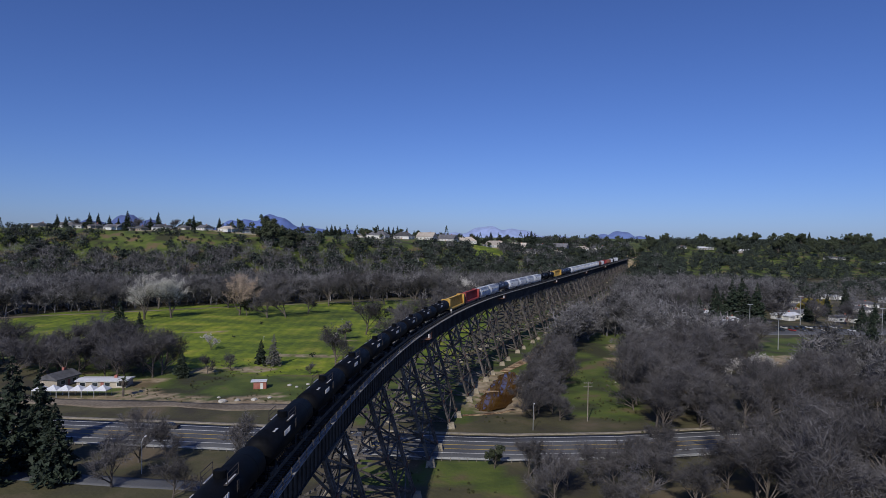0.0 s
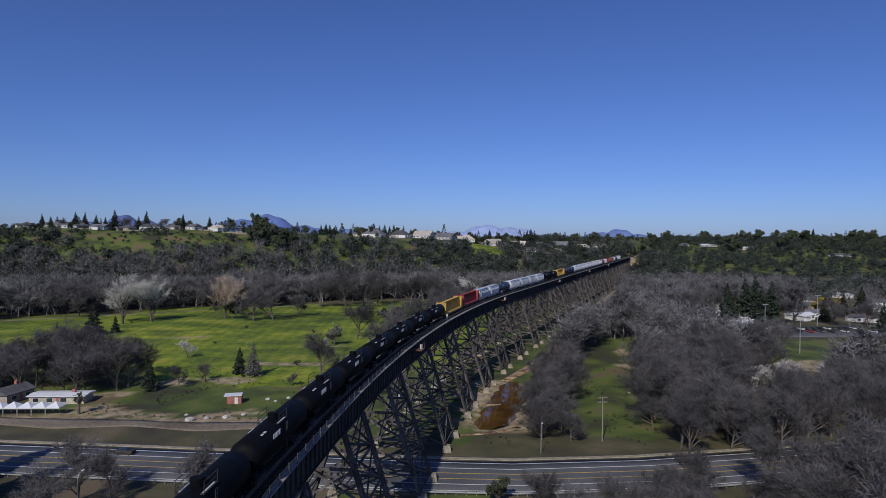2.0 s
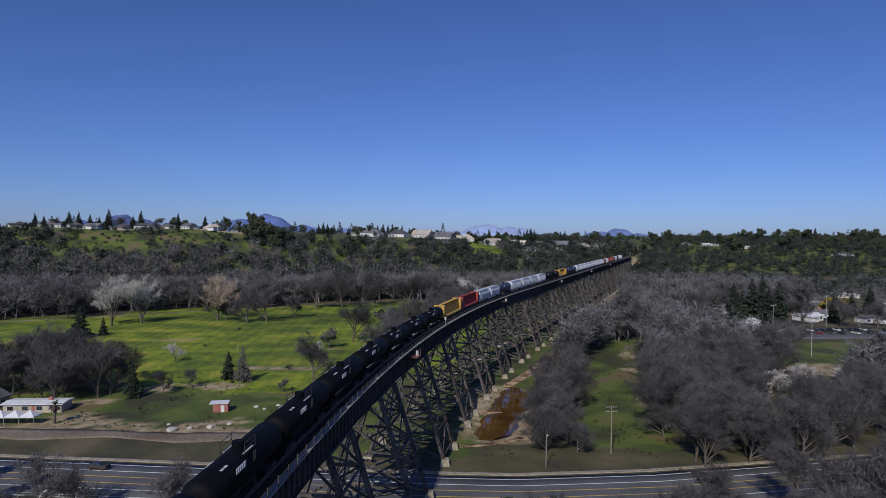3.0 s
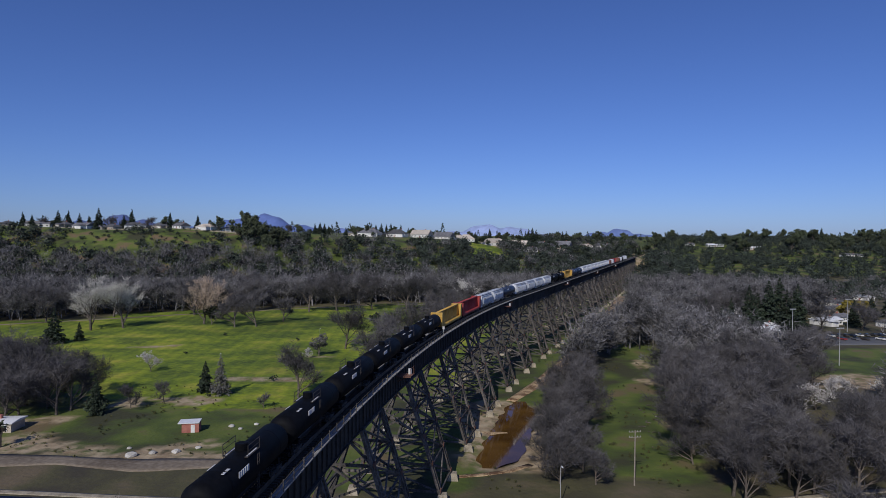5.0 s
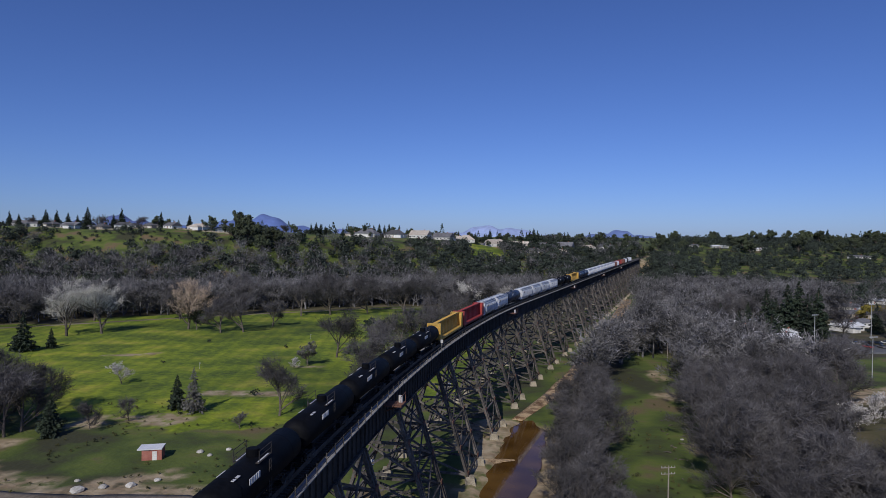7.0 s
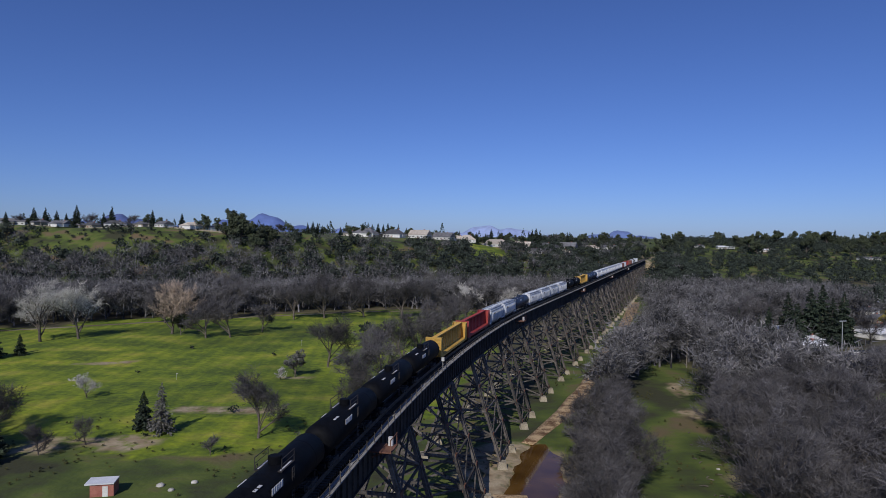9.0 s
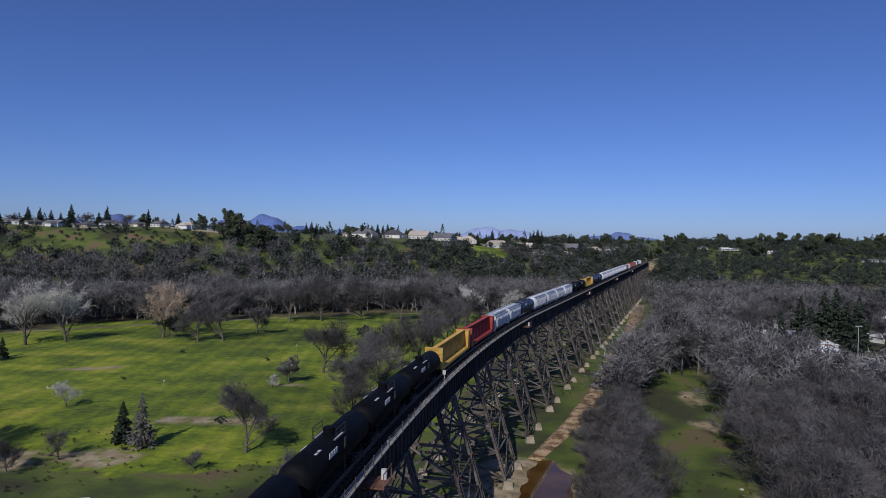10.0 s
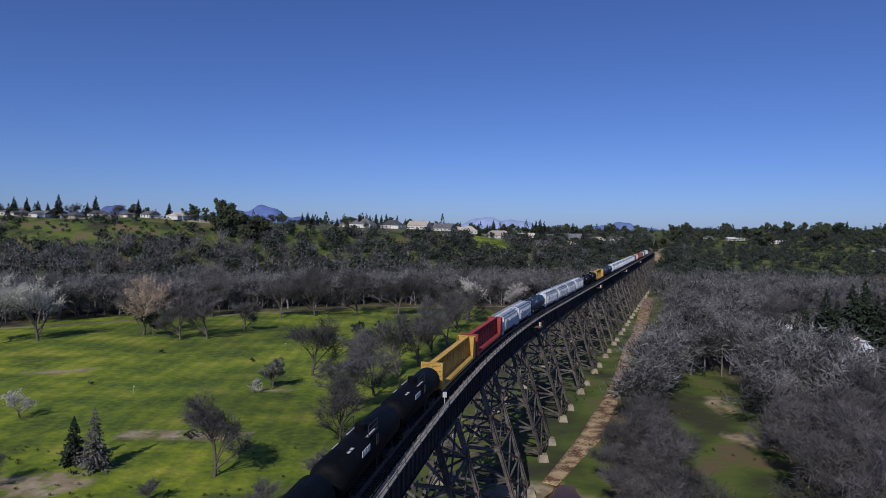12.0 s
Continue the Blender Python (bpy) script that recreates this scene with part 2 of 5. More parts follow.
# ---- builders ----
class Build:
    """Collects corners and faces for one mesh."""

    def __init__(self):
        self.v, self.f = [], []

    def add(self, verts, faces):
        k = len(self.v)
        self.v += [tuple(p) for p in verts]
        self.f += [tuple(i + k for i in q) for q in faces]
        return self

    def box(self, c, size, rz=0.0):
        x, y, z = (s / 2 for s in size)
        ca, sa = math.cos(rz), math.sin(rz)
        vs = []
        for dz in (-z, z):
            for dx, dy in ((-x, -y), (x, -y), (x, y), (-x, y)):
                vs.append((c[0] + dx * ca - dy * sa, c[1] + dx * sa + dy * ca, c[2] + dz))
        return self.add(vs, [(3, 2, 1, 0), (4, 5, 6, 7), (0, 1, 5, 4), (1, 2, 6, 5), (2, 3, 7, 6), (3, 0, 4, 7)])

    def beam(self, p, q, w, h=None, taper=1.0):
        p, q = Vector(p), Vector(q)
        d = (q - p).normalized()
        a = d.cross(Vector((0, 0, 1)))
        a = a.normalized() if a.length > 1e-4 else Vector((1, 0, 0))
        b = a.cross(d)
        h = h or w
        vs = [e + a * (sx * w / 2 * k) + b * (sy * h / 2 * k) for e, k in ((p, 1), (q, taper)) for sx, sy in ((-1, -1), (1, -1), (1, 1), (-1, 1))]
        return self.add(vs, [(3, 2, 1, 0), (4, 5, 6, 7), (0, 1, 5, 4), (1, 2, 6, 5), (2, 3, 7, 6), (3, 0, 4, 7)])

    def tube(self, pts, radii, sides=6, cap=True):
        rings = []
        for i, p in enumerate(pts):
            d = (Vector(pts[min(i + 1, len(pts) - 1)]) - Vector(pts[max(i - 1, 0)])).normalized()
            a = d.cross(Vector((0, 0, 1)) if abs(d.z) < 0.9 else Vector((1, 0, 0))).normalized()
            b = a.cross(d)
            rings.append([Vector(p) + (a * math.cos(t) + b * math.sin(t)) * radii[i] for t in (2 * math.pi * k / sides for k in range(sides))])
        vs = [v for r in rings for v in r]
        fs = [(i * sides + k, i * sides + (k + 1) % sides, (i + 1) * sides + (k + 1) % sides, (i + 1) * sides + k) for i in range(len(pts) - 1) for k in range(sides)]
        if cap:
            fs += [tuple(range(sides))[::-1], tuple((len(pts) - 1) * sides + k for k in range(sides))]
        return self.add(vs, fs)

    def profile(self, outline, x0, x1):
        """A closed outline in (y, z), drawn out along x."""
        n = len(outline)
        vs = [(x, y, z) for x in (x0, x1) for y, z in outline]
        fs = [(k, (k + 1) % n, n + (k + 1) % n, n + k) for k in range(n)] + [tuple(range(n))[::-1], tuple(range(n, 2 * n))]
        return self.add(vs, fs)

    def mesh(self, name, mat, smooth=False):
        me = bpy.data.meshes.new(name)
        me.from_pydata([tuple(p) for p in self.v], [], self.f)
        me.materials.append(mat)
        if smooth:
            me.polygons.foreach_set("use_smooth", [True] * len(me.polygons))
        me.update()
        return me


def part(name, build, mat, parent=None, label="", smooth=False, at=None):
    ob = new(name, build.mesh(name, M[mat], smooth) if isinstance(build, Build) else build)
    if parent is not None:
        ob.parent = parent
    if at is not None:
        ob.matrix_basis = at
    if label:
        tagged(ob, label)
    return ob


def thing(name, label, category, group="", kind="", at=None):
    ob = tagged(new(name), label, category, group, kind)
    if at is not None:
        ob.matrix_basis = at
    return ob


def tri_mesh(name, verts, mat):
    """A mesh of loose triangles from an array of corners, three by three."""
    n = len(verts) // 3
    me = bpy.data.meshes.new(name)
    me.vertices.add(3 * n)
    me.vertices.foreach_set("co", np.asarray(verts, np.float32).ravel())
    me.loops.add(3 * n)
    me.loops.foreach_set("vertex_index", np.arange(3 * n, dtype=np.int32))
    me.polygons.add(n)
    me.polygons.foreach_set("loop_start", np.arange(0, 3 * n, 3, dtype=np.int32))
    me.materials.append(M[mat])
    me.update(calc_edges=True)
    return me


# ---- the line of the railway ----
HEAD, RADIUS = radians(20.42), 740.7
TANGENT = Vector((27.67, 299.44))
DECK = 26.9          # level of the walkways
RAIL = 27.35         # top of the rails
BRIDGE_END = 604.0
MID = 0.95           # the track lies this far right of the line


def track(s):
    """Place and heading of the line's middle at s metres from the end of its curve."""
    if s >= 0:
        return TANGENT + Vector((math.sin(HEAD), math.cos(HEAD))) * s, HEAD
    n = Vector((math.cos(HEAD), -math.sin(HEAD)))
    h = HEAD + s / RADIUS
    return TANGENT + n * RADIUS - Vector((math.cos(h), -math.sin(h))) * RADIUS, h


def on_line(s, across=0.0, z=0.0):
    p, h = track(s)
    return Vector((p.x + math.cos(h) * across, p.y - math.sin(h) * across, z))


def line_pose(s, z):
    """x runs forward along the line, y to its left."""
    p, h = on_line(s, MID), track(s)[1]
    return pose(p.x, p.y, z, 0, 0, 90 - math.degrees(h))


def from_line(x, y):
    """s and offset to the right, beyond the curve's end."""
    dx, dy = x - TANGENT.x, y - TANGENT.y
    return dx * math.sin(HEAD) + dy * math.cos(HEAD), dx * math.cos(HEAD) - dy * math.sin(HEAD)


# ---- ground ----
def smooth_step(t):
    t = np.clip(t, 0, 1)
    return t * t * (3 - 2 * t)


def wave(x, y, size, seed=0.0):
    return (np.sin(x / size + 1.3 * np.sin(y / size * 0.7 + seed) + seed) + np.sin(y / size * 1.17 + 1.1 * np.sin(x / size * 0.83 - seed) + 2.1 * seed)) / 2


def height(x, y):
    x, y = np.asarray(x, float), np.asarray(y, float)
    foot = np.interp(x, [-700, -400, -200, 0, 200, 500, 1200], [545, 560, 565, 620, 700, 740, 800]) + 18 * wave(x, y, 60, 1.0)
    wide = np.interp(x, [-700, -300, -100, 50, 200, 500, 1200], [180, 165, 230, 320, 420, 480, 500])
    top = np.interp(x, [-700, -300, -100, 50, 300, 1200], [58, 56, 50, 44, 45, 50])
    t = (y - foot) / wide
    z = top * smooth_step(t) + np.where(t > 0.1, 1.0, t * 10).clip(0, 1) * 1.6 * wave(x, y, 25, 2.0)
    z = z + 0.3 * wave(x, y, 40, 3.0) + 0.004 * np.clip(y - 1200, 0, None)
    s, a = from_line(x, y)
    a = np.abs(a)
    bank = 26.2 - np.clip(a - 4.5, 0, None) * 0.62 - np.clip(BRIDGE_END - s, 0, None) * 0.75
    z = np.where(s > BRIDGE_END - 50, np.maximum(z, bank), z)
    cut = 26.2 + np.clip(a - 5.5, 0, None) * 0.9
    return np.where(s > BRIDGE_END, np.minimum(z, cut), z)


def ground_z(x, y):
    return float(height(x, y))


def in_poly(x, y, poly):
    x, y = np.asarray(x, float), np.asarray(y, float)
    inside = np.zeros(x.shape, bool)
    for (x1, y1), (x2, y2) in zip(poly, poly[1:] + poly[:1]):
        if y1 != y2:
            inside ^= ((y1 > y) != (y2 > y)) & (x < (x2 - x1) * (y - y1) / (y2 - y1) + x1)
    return inside


PARK = [(-330, 300), (-250, 395), (-190, 445), (-120, 480), (-40, 520), (30, 520), (36, 420), (10, 330), (-4, 262), (-22, 234), (-56, 224), (-84, 238), (-112, 236), (-150, 250), (-230, 262)]
PARK_EDGE = [(-165, 262), (-60, 250), (-2, 262), (-14, 176), (-60, 176), (-110, 192), (-165, 225)]
CLEARING = [(40, 172), (33, 196), (44, 240), (66, 312), (82, 350), (104, 345), (98, 312), (72, 245), (60, 200), (62, 172)]
FIELD = [(150, 262), (140, 290), (172, 338), (250, 338), (250, 255)]
INFIELD = [(124, 258), (136, 280), (150, 284), (185, 272), (205, 258), (160, 250)]
LAWN_SOUTH = [(-18, 118), (-18, 140), (14, 137), (16, 118)]
POND = [(8.5, 187), (10.5, 196), (13, 206), (16.5, 220), (19, 232), (22, 239), (26, 239), (28, 230), (26.5, 216), (22.5, 200), (18.5, 188), (14, 182), (10, 182)]
HILL_GREENS = [[(-400, 655), (-410, 728), (-225, 728), (-205, 670), (-300, 645)], [(-125, 890), (-125, 945), (5, 945), (5, 900)], [(25, 815), (22, 935), (62, 935), (78, 805)], [(398, 745), (398, 795), (448, 795), (448, 745)], [(385, 805), (385, 840), (418, 840), (418, 805)], [(180, 800), (190, 850), (250, 935), (255, 880)]]
BARE_SPOTS = [(-63, 262, 12, 5), (-74, 236, 10, 6), (-84, 190, 14, 4), (-60, 193, 8, 3), (-100, 196, 9, 4), (-130, 330, 12, 3), (-58, 184, 16, 5), (-112, 186, 18, 5), (-36, 176, 10, 4), (-92, 228, 7, 9), (72, 268, 5, 9), (82, 300, 4, 8), (62, 214, 3, 8), (-110, 210, 10, 3), (-56, 305, 6, 2), (17, 211, 15, 34), (60, 925, 60, 6)]


def build_ground():
    def steps(stops):
        out = []
        for a, b, d in stops:
            out += list(np.arange(a, b, d))
        return np.array(out + [stops[-1][1]])

    xs = steps([(-4800, -800, 200), (-800, -380, 14), (-380, -150, 5), (-150, -40, 3), (-40, 80, 2.5), (80, 300, 5), (300, 900, 15), (900, 4800, 200)])
    ys = steps([(-1500, -100, 100), (-100, 100, 10), (100, 330, 3), (330, 620, 5), (620, 1000, 8), (1000, 1500, 25), (1500, 4900, 200)])
    gx, gy = np.meshgrid(xs, ys)
    gz = height(gx, gy)
    pond = in_poly(gx, gy, POND)
    gz = np.where(pond, gz - 0.7, gz)
    nx, ny = len(xs), len(ys)
    co = np.stack([gx, gy, gz], -1).reshape(-1, 3)
    i = np.arange(nx * ny).reshape(ny, nx)
    quads = np.stack([i[:-1, :-1], i[:-1, 1:], i[1:, 1:], i[1:, :-1]], -1).reshape(-1, 4)
    me = bpy.data.meshes.new("ground")
    me.from_pydata(co.tolist(), [], quads.tolist())
    me.materials.append(M["ground"])
    me.polygons.foreach_set("use_smooth", [True] * len(me.polygons))
    jx, jy = gx + 5 * wave(gx, gy, 9, 4.0), gy + 5 * wave(gx, gy, 8, 5.0)
    kx, ky = jx + 8 * wave(gx, gy, 19, 6.0), jy + 9 * wave(gx, gy, 17, 1.5)
    lawn = in_poly(kx, ky, PARK)
    s, a = from_line(gx, gy)
    rough = in_poly(jx, jy, CLEARING) | in_poly(jx, jy, LAWN_SOUTH) | in_poly(jx, jy, FIELD) | in_poly(kx, ky, PARK_EDGE) | ((gy > 168) & (s < 590) & (a < 26) & (a > -16)) | (height(gx, gy) > 6)
    for poly in HILL_GREENS[1:5]:
        lawn |= in_poly(jx, jy, poly)
    s, a = from_line(gx, gy)
    bare = in_poly(jx, jy, INFIELD) | ((s > BRIDGE_END - 30) & (np.abs(a) < 14) & (s < BRIDGE_END + 120) & (wave(gx, gy, 9, 1.0) > -0.2))
    for x, y, rx, ry in BARE_SPOTS:
        bare |= ((jx - x) / rx) ** 2 + ((jy - y) / ry) ** 2 < 1
    col = np.ones((ny, nx, 4), np.float32)
    col[..., 0], col[..., 1], col[..., 2] = lawn, rough & ~lawn, bare
    at = me.color_attributes.new("cover", "FLOAT_COLOR", "POINT")
    at.data.foreach_set("color", col.ravel())
    me.update()
    return tagged(new("ground", me), "grassy valley floor with lawns and wooded bluffs", "ground", kind="structure")


def ribbon(name, mid, widths, lift, mat, label, category, step=6.0):
    """A strip laid along a bent line, with thickness, draped on the ground."""
    pts = []
    for (x1, y1), (x2, y2) in zip(mid, mid[1:]):
        k = max(1, int(math.hypot(x2 - x1, y2 - y1) / step))
        pts += [(x1 + (x2 - x1) * i / k, y1 + (y2 - y1) * i / k) for i in range(k)]
    pts.append(mid[-1])
    pts = [Vector(p) for p in pts]
    b = Build()
    n = len(pts)
    across = 5
    vs = []
    for i, p in enumerate(pts):
        d = (pts[min(i + 1, n - 1)] - pts[max(i - 1, 0)]).normalized()
        r = Vector((d.y, -d.x))
        w = np.interp(i / (n - 1), np.linspace(0, 1, len(widths)), widths)
        for k in range(across):
            q = p + r * (w * (k / (across - 1) - 0.5))
            vs.append((q.x, q.y, ground_z(q.x, q.y) + lift))
    fs = [(i * across + k, i * across + k + 1, (i + 1) * across + k + 1, (i + 1) * across + k) for i in range(n - 1) for k in range(across - 1)]
    b.add(vs, fs)
    ob = new(name, b.mesh(name, M[mat], True))
    so = ob.modifiers.new("thickness", "SOLIDIFY")
    so.thickness, so.offset = 0.12, -1
    return tagged(ob, label, category, kind="structure")


build_ground()

# ---- road, tracks, pond ----
ROAD = [(-420, 190), (-250, 168), (-105, 155), (-52, 151), (0, 147.5), (17, 147.2), (48, 151), (106, 164), (170, 182), (300, 235), (480, 300)]
ribbon("road", ROAD, [18.5], 0.10, "asphalt", "grey worn asphalt road with painted lanes", "road", 4.0)


def shifted(line, d):
    out = []
    for i, (x, y) in enumerate(line):
        (x1, y1), (x2, y2) = line[max(i - 1, 0)], line[min(i + 1, len(line) - 1)]
        k = math.hypot(x2 - x1, y2 - y1)
        out.append((x + (y2 - y1) / k * d, y - (x2 - x1) / k * d))
    return out


for off, mat, what in ((-8.0, "line", "white edge line on the road"), (8.0, "line", "white edge line on the road"), (-4.6, "line", "white lane line on the road"), (4.6, "line", "white lane line on the road"), (-1.6, "line_yellow", "yellow centre line on the road"), (1.6, "line_yellow", "yellow centre line on the road")):
    ribbon("road_line", shifted(ROAD, off)[1:-1], [0.22], 0.115, mat, what, "road marking", 4.0)
ribbon("pavement", shifted(ROAD, -11.0)[1:8], [1.8], 0.16, "concrete", "pale concrete footpath along the road", "pavement", 5.0)
ribbon("gravel_drive", [(-180, 196), (-142, 187), (-122, 183), (-104, 181), (-85, 182), (-66, 179.5), (-48, 181.5), (-36, 179), (-24, 180)], [9, 7, 11, 6, 9, 5, 8, 4.5, 4], 0.06, "gravel", "brown gravel drive beside the road", "drive", 3.0)
ribbon("dirt_track", [(21.5, 239), (25.5, 247), (31, 258), (36.5, 269), (42, 284), (46, 293), (54.5, 316), (61.5, 334), (69.5, 360), (83, 398), (94, 427), (130, 532), (152, 600)], [3.2, 5.4, 4.4, 5.6, 4.6, 6.0, 5.2, 6.0, 6.4, 7, 8, 9, 7], 0.05, "dirt", "sandy dirt track beside the trestle", "track", 3.0)
ribbon("lane", [(-160, 136), (-110, 126), (-66, 121), (-40, 119)], [5], 0.07, "asphalt", "narrow grey lane south of the road", "lane", 4.0)
ribbon("footpath", [(4, 176), (10, 177.5), (16, 180), (21, 184)], [1.6], 0.08, "dirt", "narrow pale footpath in the grass", "path", 3.0)
ribbon("park_road", [(-330, 330), (-240, 395), (-150, 455), (-60, 505), (40, 530)], [4], 0.06, "gravel", "narrow pale road at the park's edge", "road", 5.0)
pond_edge = []
for (x1, y1), (x2, y2) in zip(POND, POND[1:] + POND[:1]):
    for i in range(6):
        x, y = x1 + (x2 - x1) * i / 6, y1 + (y2 - y1) * i / 6
        pond_edge.append((x + 0.8 * float(wave(x, y, 1.6, 2.0)), y + 0.8 * float(wave(x, y, 1.9, 0.5)), 0))
pond_build = Build()
pond_build.add(pond_edge, [tuple(range(len(pond_edge)))[::-1]])
pond_ob = part("pond", pond_build, "water", at=pose(0, 0, ground_z(20, 210) - 0.12))
tagged(pond_ob, "brown muddy pool beside the dirt track", "pond", kind="structure")
for px, py, k in ((13.2, 207, 1.1),):
    b = Build()
    vs, n = [], 14
    for i in range(n):
        a = 2 * math.pi * i / n
        r = k * (2.2 + 0.7 * math.sin(3 * a + px))
        vs.append((px + r * 1.6 * math.cos(a), py + r * 0.7 * math.sin(a), 0))
    b.add(vs + [(px, py, 0.25)], [(i, (i + 1) % n, n) for i in range(n)])
    ob = part("sandbar", b, "dirt", at=pose(0, 0, ground_z(px, py) - 0.08), smooth=True)
    tagged(ob, "pale sand bank in the muddy pool", "sandbank", kind="structure")

# ---- trestle ----
PITCH, BENT_GAP, FIRST = 30.6, 11.5, -445.3
TOP_Z, TOP_HALF, BATTER = 22.5, 1.9, 0.316


def leg_point(s, side, z):
    return on_line(s, MID + side * (TOP_HALF + (TOP_Z - z) * BATTER), z)


trestle = thing("trestle", "tall dark steel railway trestle on concrete pedestals", "bridge")


def build_tower(s0):
    """Two bents of battered, laced legs with struts and cross bracing, each piece a part."""
    base = {}
    bents = (s0, s0 + BENT_GAP)
    levels = [1.6, 6.8, 12.0, 17.2, TOP_Z]
    for s in bents:
        for side in (-1, 1):
            g = on_line(s, MID + side * (TOP_HALF + TOP_Z * BATTER))
            gz = ground_z(g.x, g.y)
            base[s, side] = gz
            ped = Build()
            c = leg_point(s, side, gz)
            w0, w1 = 1.35, 0.8
            vs = [(c.x + sx * w, c.y + sy * w, z) for w, z in ((w0, gz - 1.0), (w1, gz + 1.5)) for sx, sy in ((-1, -1), (1, -1), (1, 1), (-1, 1))]
            ped.add(vs, [(4, 5, 6, 7), (0, 1, 5, 4), (1, 2, 6, 5), (2, 3, 7, 6), (3, 0, 4, 7)])
            part("pedestal", ped, "concrete", trestle, "pale concrete pedestal")
            leg = Build()
            for d in (-0.55, 0.55):
                leg.beam(leg_point(s + d, side, gz + 1.3), leg_point(s + d, side, TOP_Z), 0.36, 0.5)
            zz, flip = gz + 1.8, 1
            while zz < TOP_Z - 1.2:
                leg.beam(leg_point(s - 0.55 * flip, side, zz), leg_point(s + 0.55 * flip, side, zz + 1.0), 0.1)
                zz, flip = zz + 1.0, -flip
            part("leg", leg, "steel", trestle)
    low = max(base.values())
    levels = [z for z in levels if z > low + 0.5]
    for s in bents:
        for z in levels:
            b = Build()
            b.beam(leg_point(s, -1, z), leg_point(s, 1, z), 0.34, 0.42)
            part("strut", b, "steel", trestle)
            for side in (-1, 1):
                if z < TOP_Z:
                    b = Build()
                    b.beam(leg_point(s - 0.65, side, z), leg_point(s + 0.65, side, z), 0.5, 1.3)
                    part("gusset", b, "rust", trestle, "rusty gusset plate")
        for z1, z2 in zip(levels, levels[1:]):
            for side in (-1, 1):
                b = Build()
                b.beam(leg_point(s, side, z1), leg_point(s, -side, z2), 0.28, 0.32)
                part("brace", b, "steel", trestle)
    for side in (-1, 1):
        for z in levels:
            b = Build()
            b.beam(leg_point(bents[0], side, z), leg_point(bents[1], side, z), 0.3, 0.36)
            part("strut", b, "steel", trestle)
        for z1, z2 in zip(levels, levels[1:]):
            for a, c in (bents, bents[::-1]):
                b = Build()
                b.beam(leg_point(a, side, z1), leg_point(c, side, z2), 0.26, 0.3)
                part("brace", b, "steel", trestle)


s = FIRST
while s < BRIDGE_END - 14:
    build_tower(s)
    s += PITCH


def along(s0, s1, across0, across1, z0, z1, step=5.0):
    """A bar of that section, bent along the line."""
    b = Build()
    n = max(1, int(math.ceil((s1 - s0) / step)))
    vs = []
    for i in range(n + 1):
        q = s0 + (s1 - s0) * i / n
        for a, z in ((across0, z0), (across1, z0), (across1, z1), (across0, z1)):
            vs.append(on_line(q, a, z))
    fs = [(i * 4 + k, i * 4 + (k + 1) % 4, i * 4 + 4 + (k + 1) % 4, i * 4 + 4 + k) for i in range(n) for k in range(4)]
    b.add(vs, fs + [(0, 1, 2, 3), (n * 4 + 3, n * 4 + 2, n * 4 + 1, n * 4)])
    return b


s = FIRST
k = 0
while s < BRIDGE_END - 14:
    for a, z in ((s, BENT_GAP), (s + BENT_GAP, PITCH - BENT_GAP)):
        for side in (-1, 1):
            g = along(a + 0.05, a + z - 0.05, MID + side * 1.65 - 0.05, MID + side * 1.65 + 0.05, TOP_Z + 0.2, 26.3)
            for q in np.arange(a + 1.0, a + z, 1.9):
                g.beam(on_line(q, MID + side * 1.80, TOP_Z + 0.3), on_line(q, MID + side * 1.80, 26.2), 0.18, 0.1)
            for zz in (TOP_Z + 0.12, 26.36):
                g.beam(on_line(a + 0.05, MID + side * 1.65, zz), on_line(a + z - 0.05, MID + side * 1.65, zz), 0.5, 0.1)
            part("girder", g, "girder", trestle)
    s += PITCH
for s0 in np.arange(FIRST, BRIDGE_END, 30.6):
    s1 = min(s0 + 30.5, BRIDGE_END)
    part("walkway", along(s0, s1, MID + 1.9, MID + 2.75, DECK - 0.12, DECK), "grating", trestle, "grey steel grating walkway")
    part("walkway", along(s0, s1, MID - 2.25, MID - 1.5, DECK - 0.12, DECK), "grating", trestle, "grey steel grating walkway")
    rail_build = Build()
    for side in (MID - 2.21, MID + 2.71):
        for zz in (0.55, 1.05):
            rail_build.beam(on_line(s0, side, DECK + zz), on_line(s1, side, DECK + zz), 0.05)
        for q in np.arange(s0, s1, 3.06):
            rail_build.beam(on_line(q, side, DECK - 0.1), on_line(q, side, DECK + 1.15), 0.09)
            rail_build.beam(on_line(q, side, DECK - 0.14), on_line(q, (side + MID) / 2, DECK - 0.5), 0.14)
    part("handrail", rail_build, "steel", trestle)
ties = Build()
for q in np.arange(FIRST, BRIDGE_END + 160, 0.62):
    ties.beam(on_line(q, MID - 1.45, 26.72), on_line(q, MID + 1.45, 26.72), 0.26, 0.3)
tagged(part("bridge_tie", ties, "tie", trestle), "dark timber bridge ties", kind="stuff")
for side in (MID - 0.76, MID + 0.76):
    part("rail", along(FIRST, BRIDGE_END + 400, side - 0.04, side + 0.04, 26.87, RAIL, 8.0), "rail", trestle, "steel running rail")
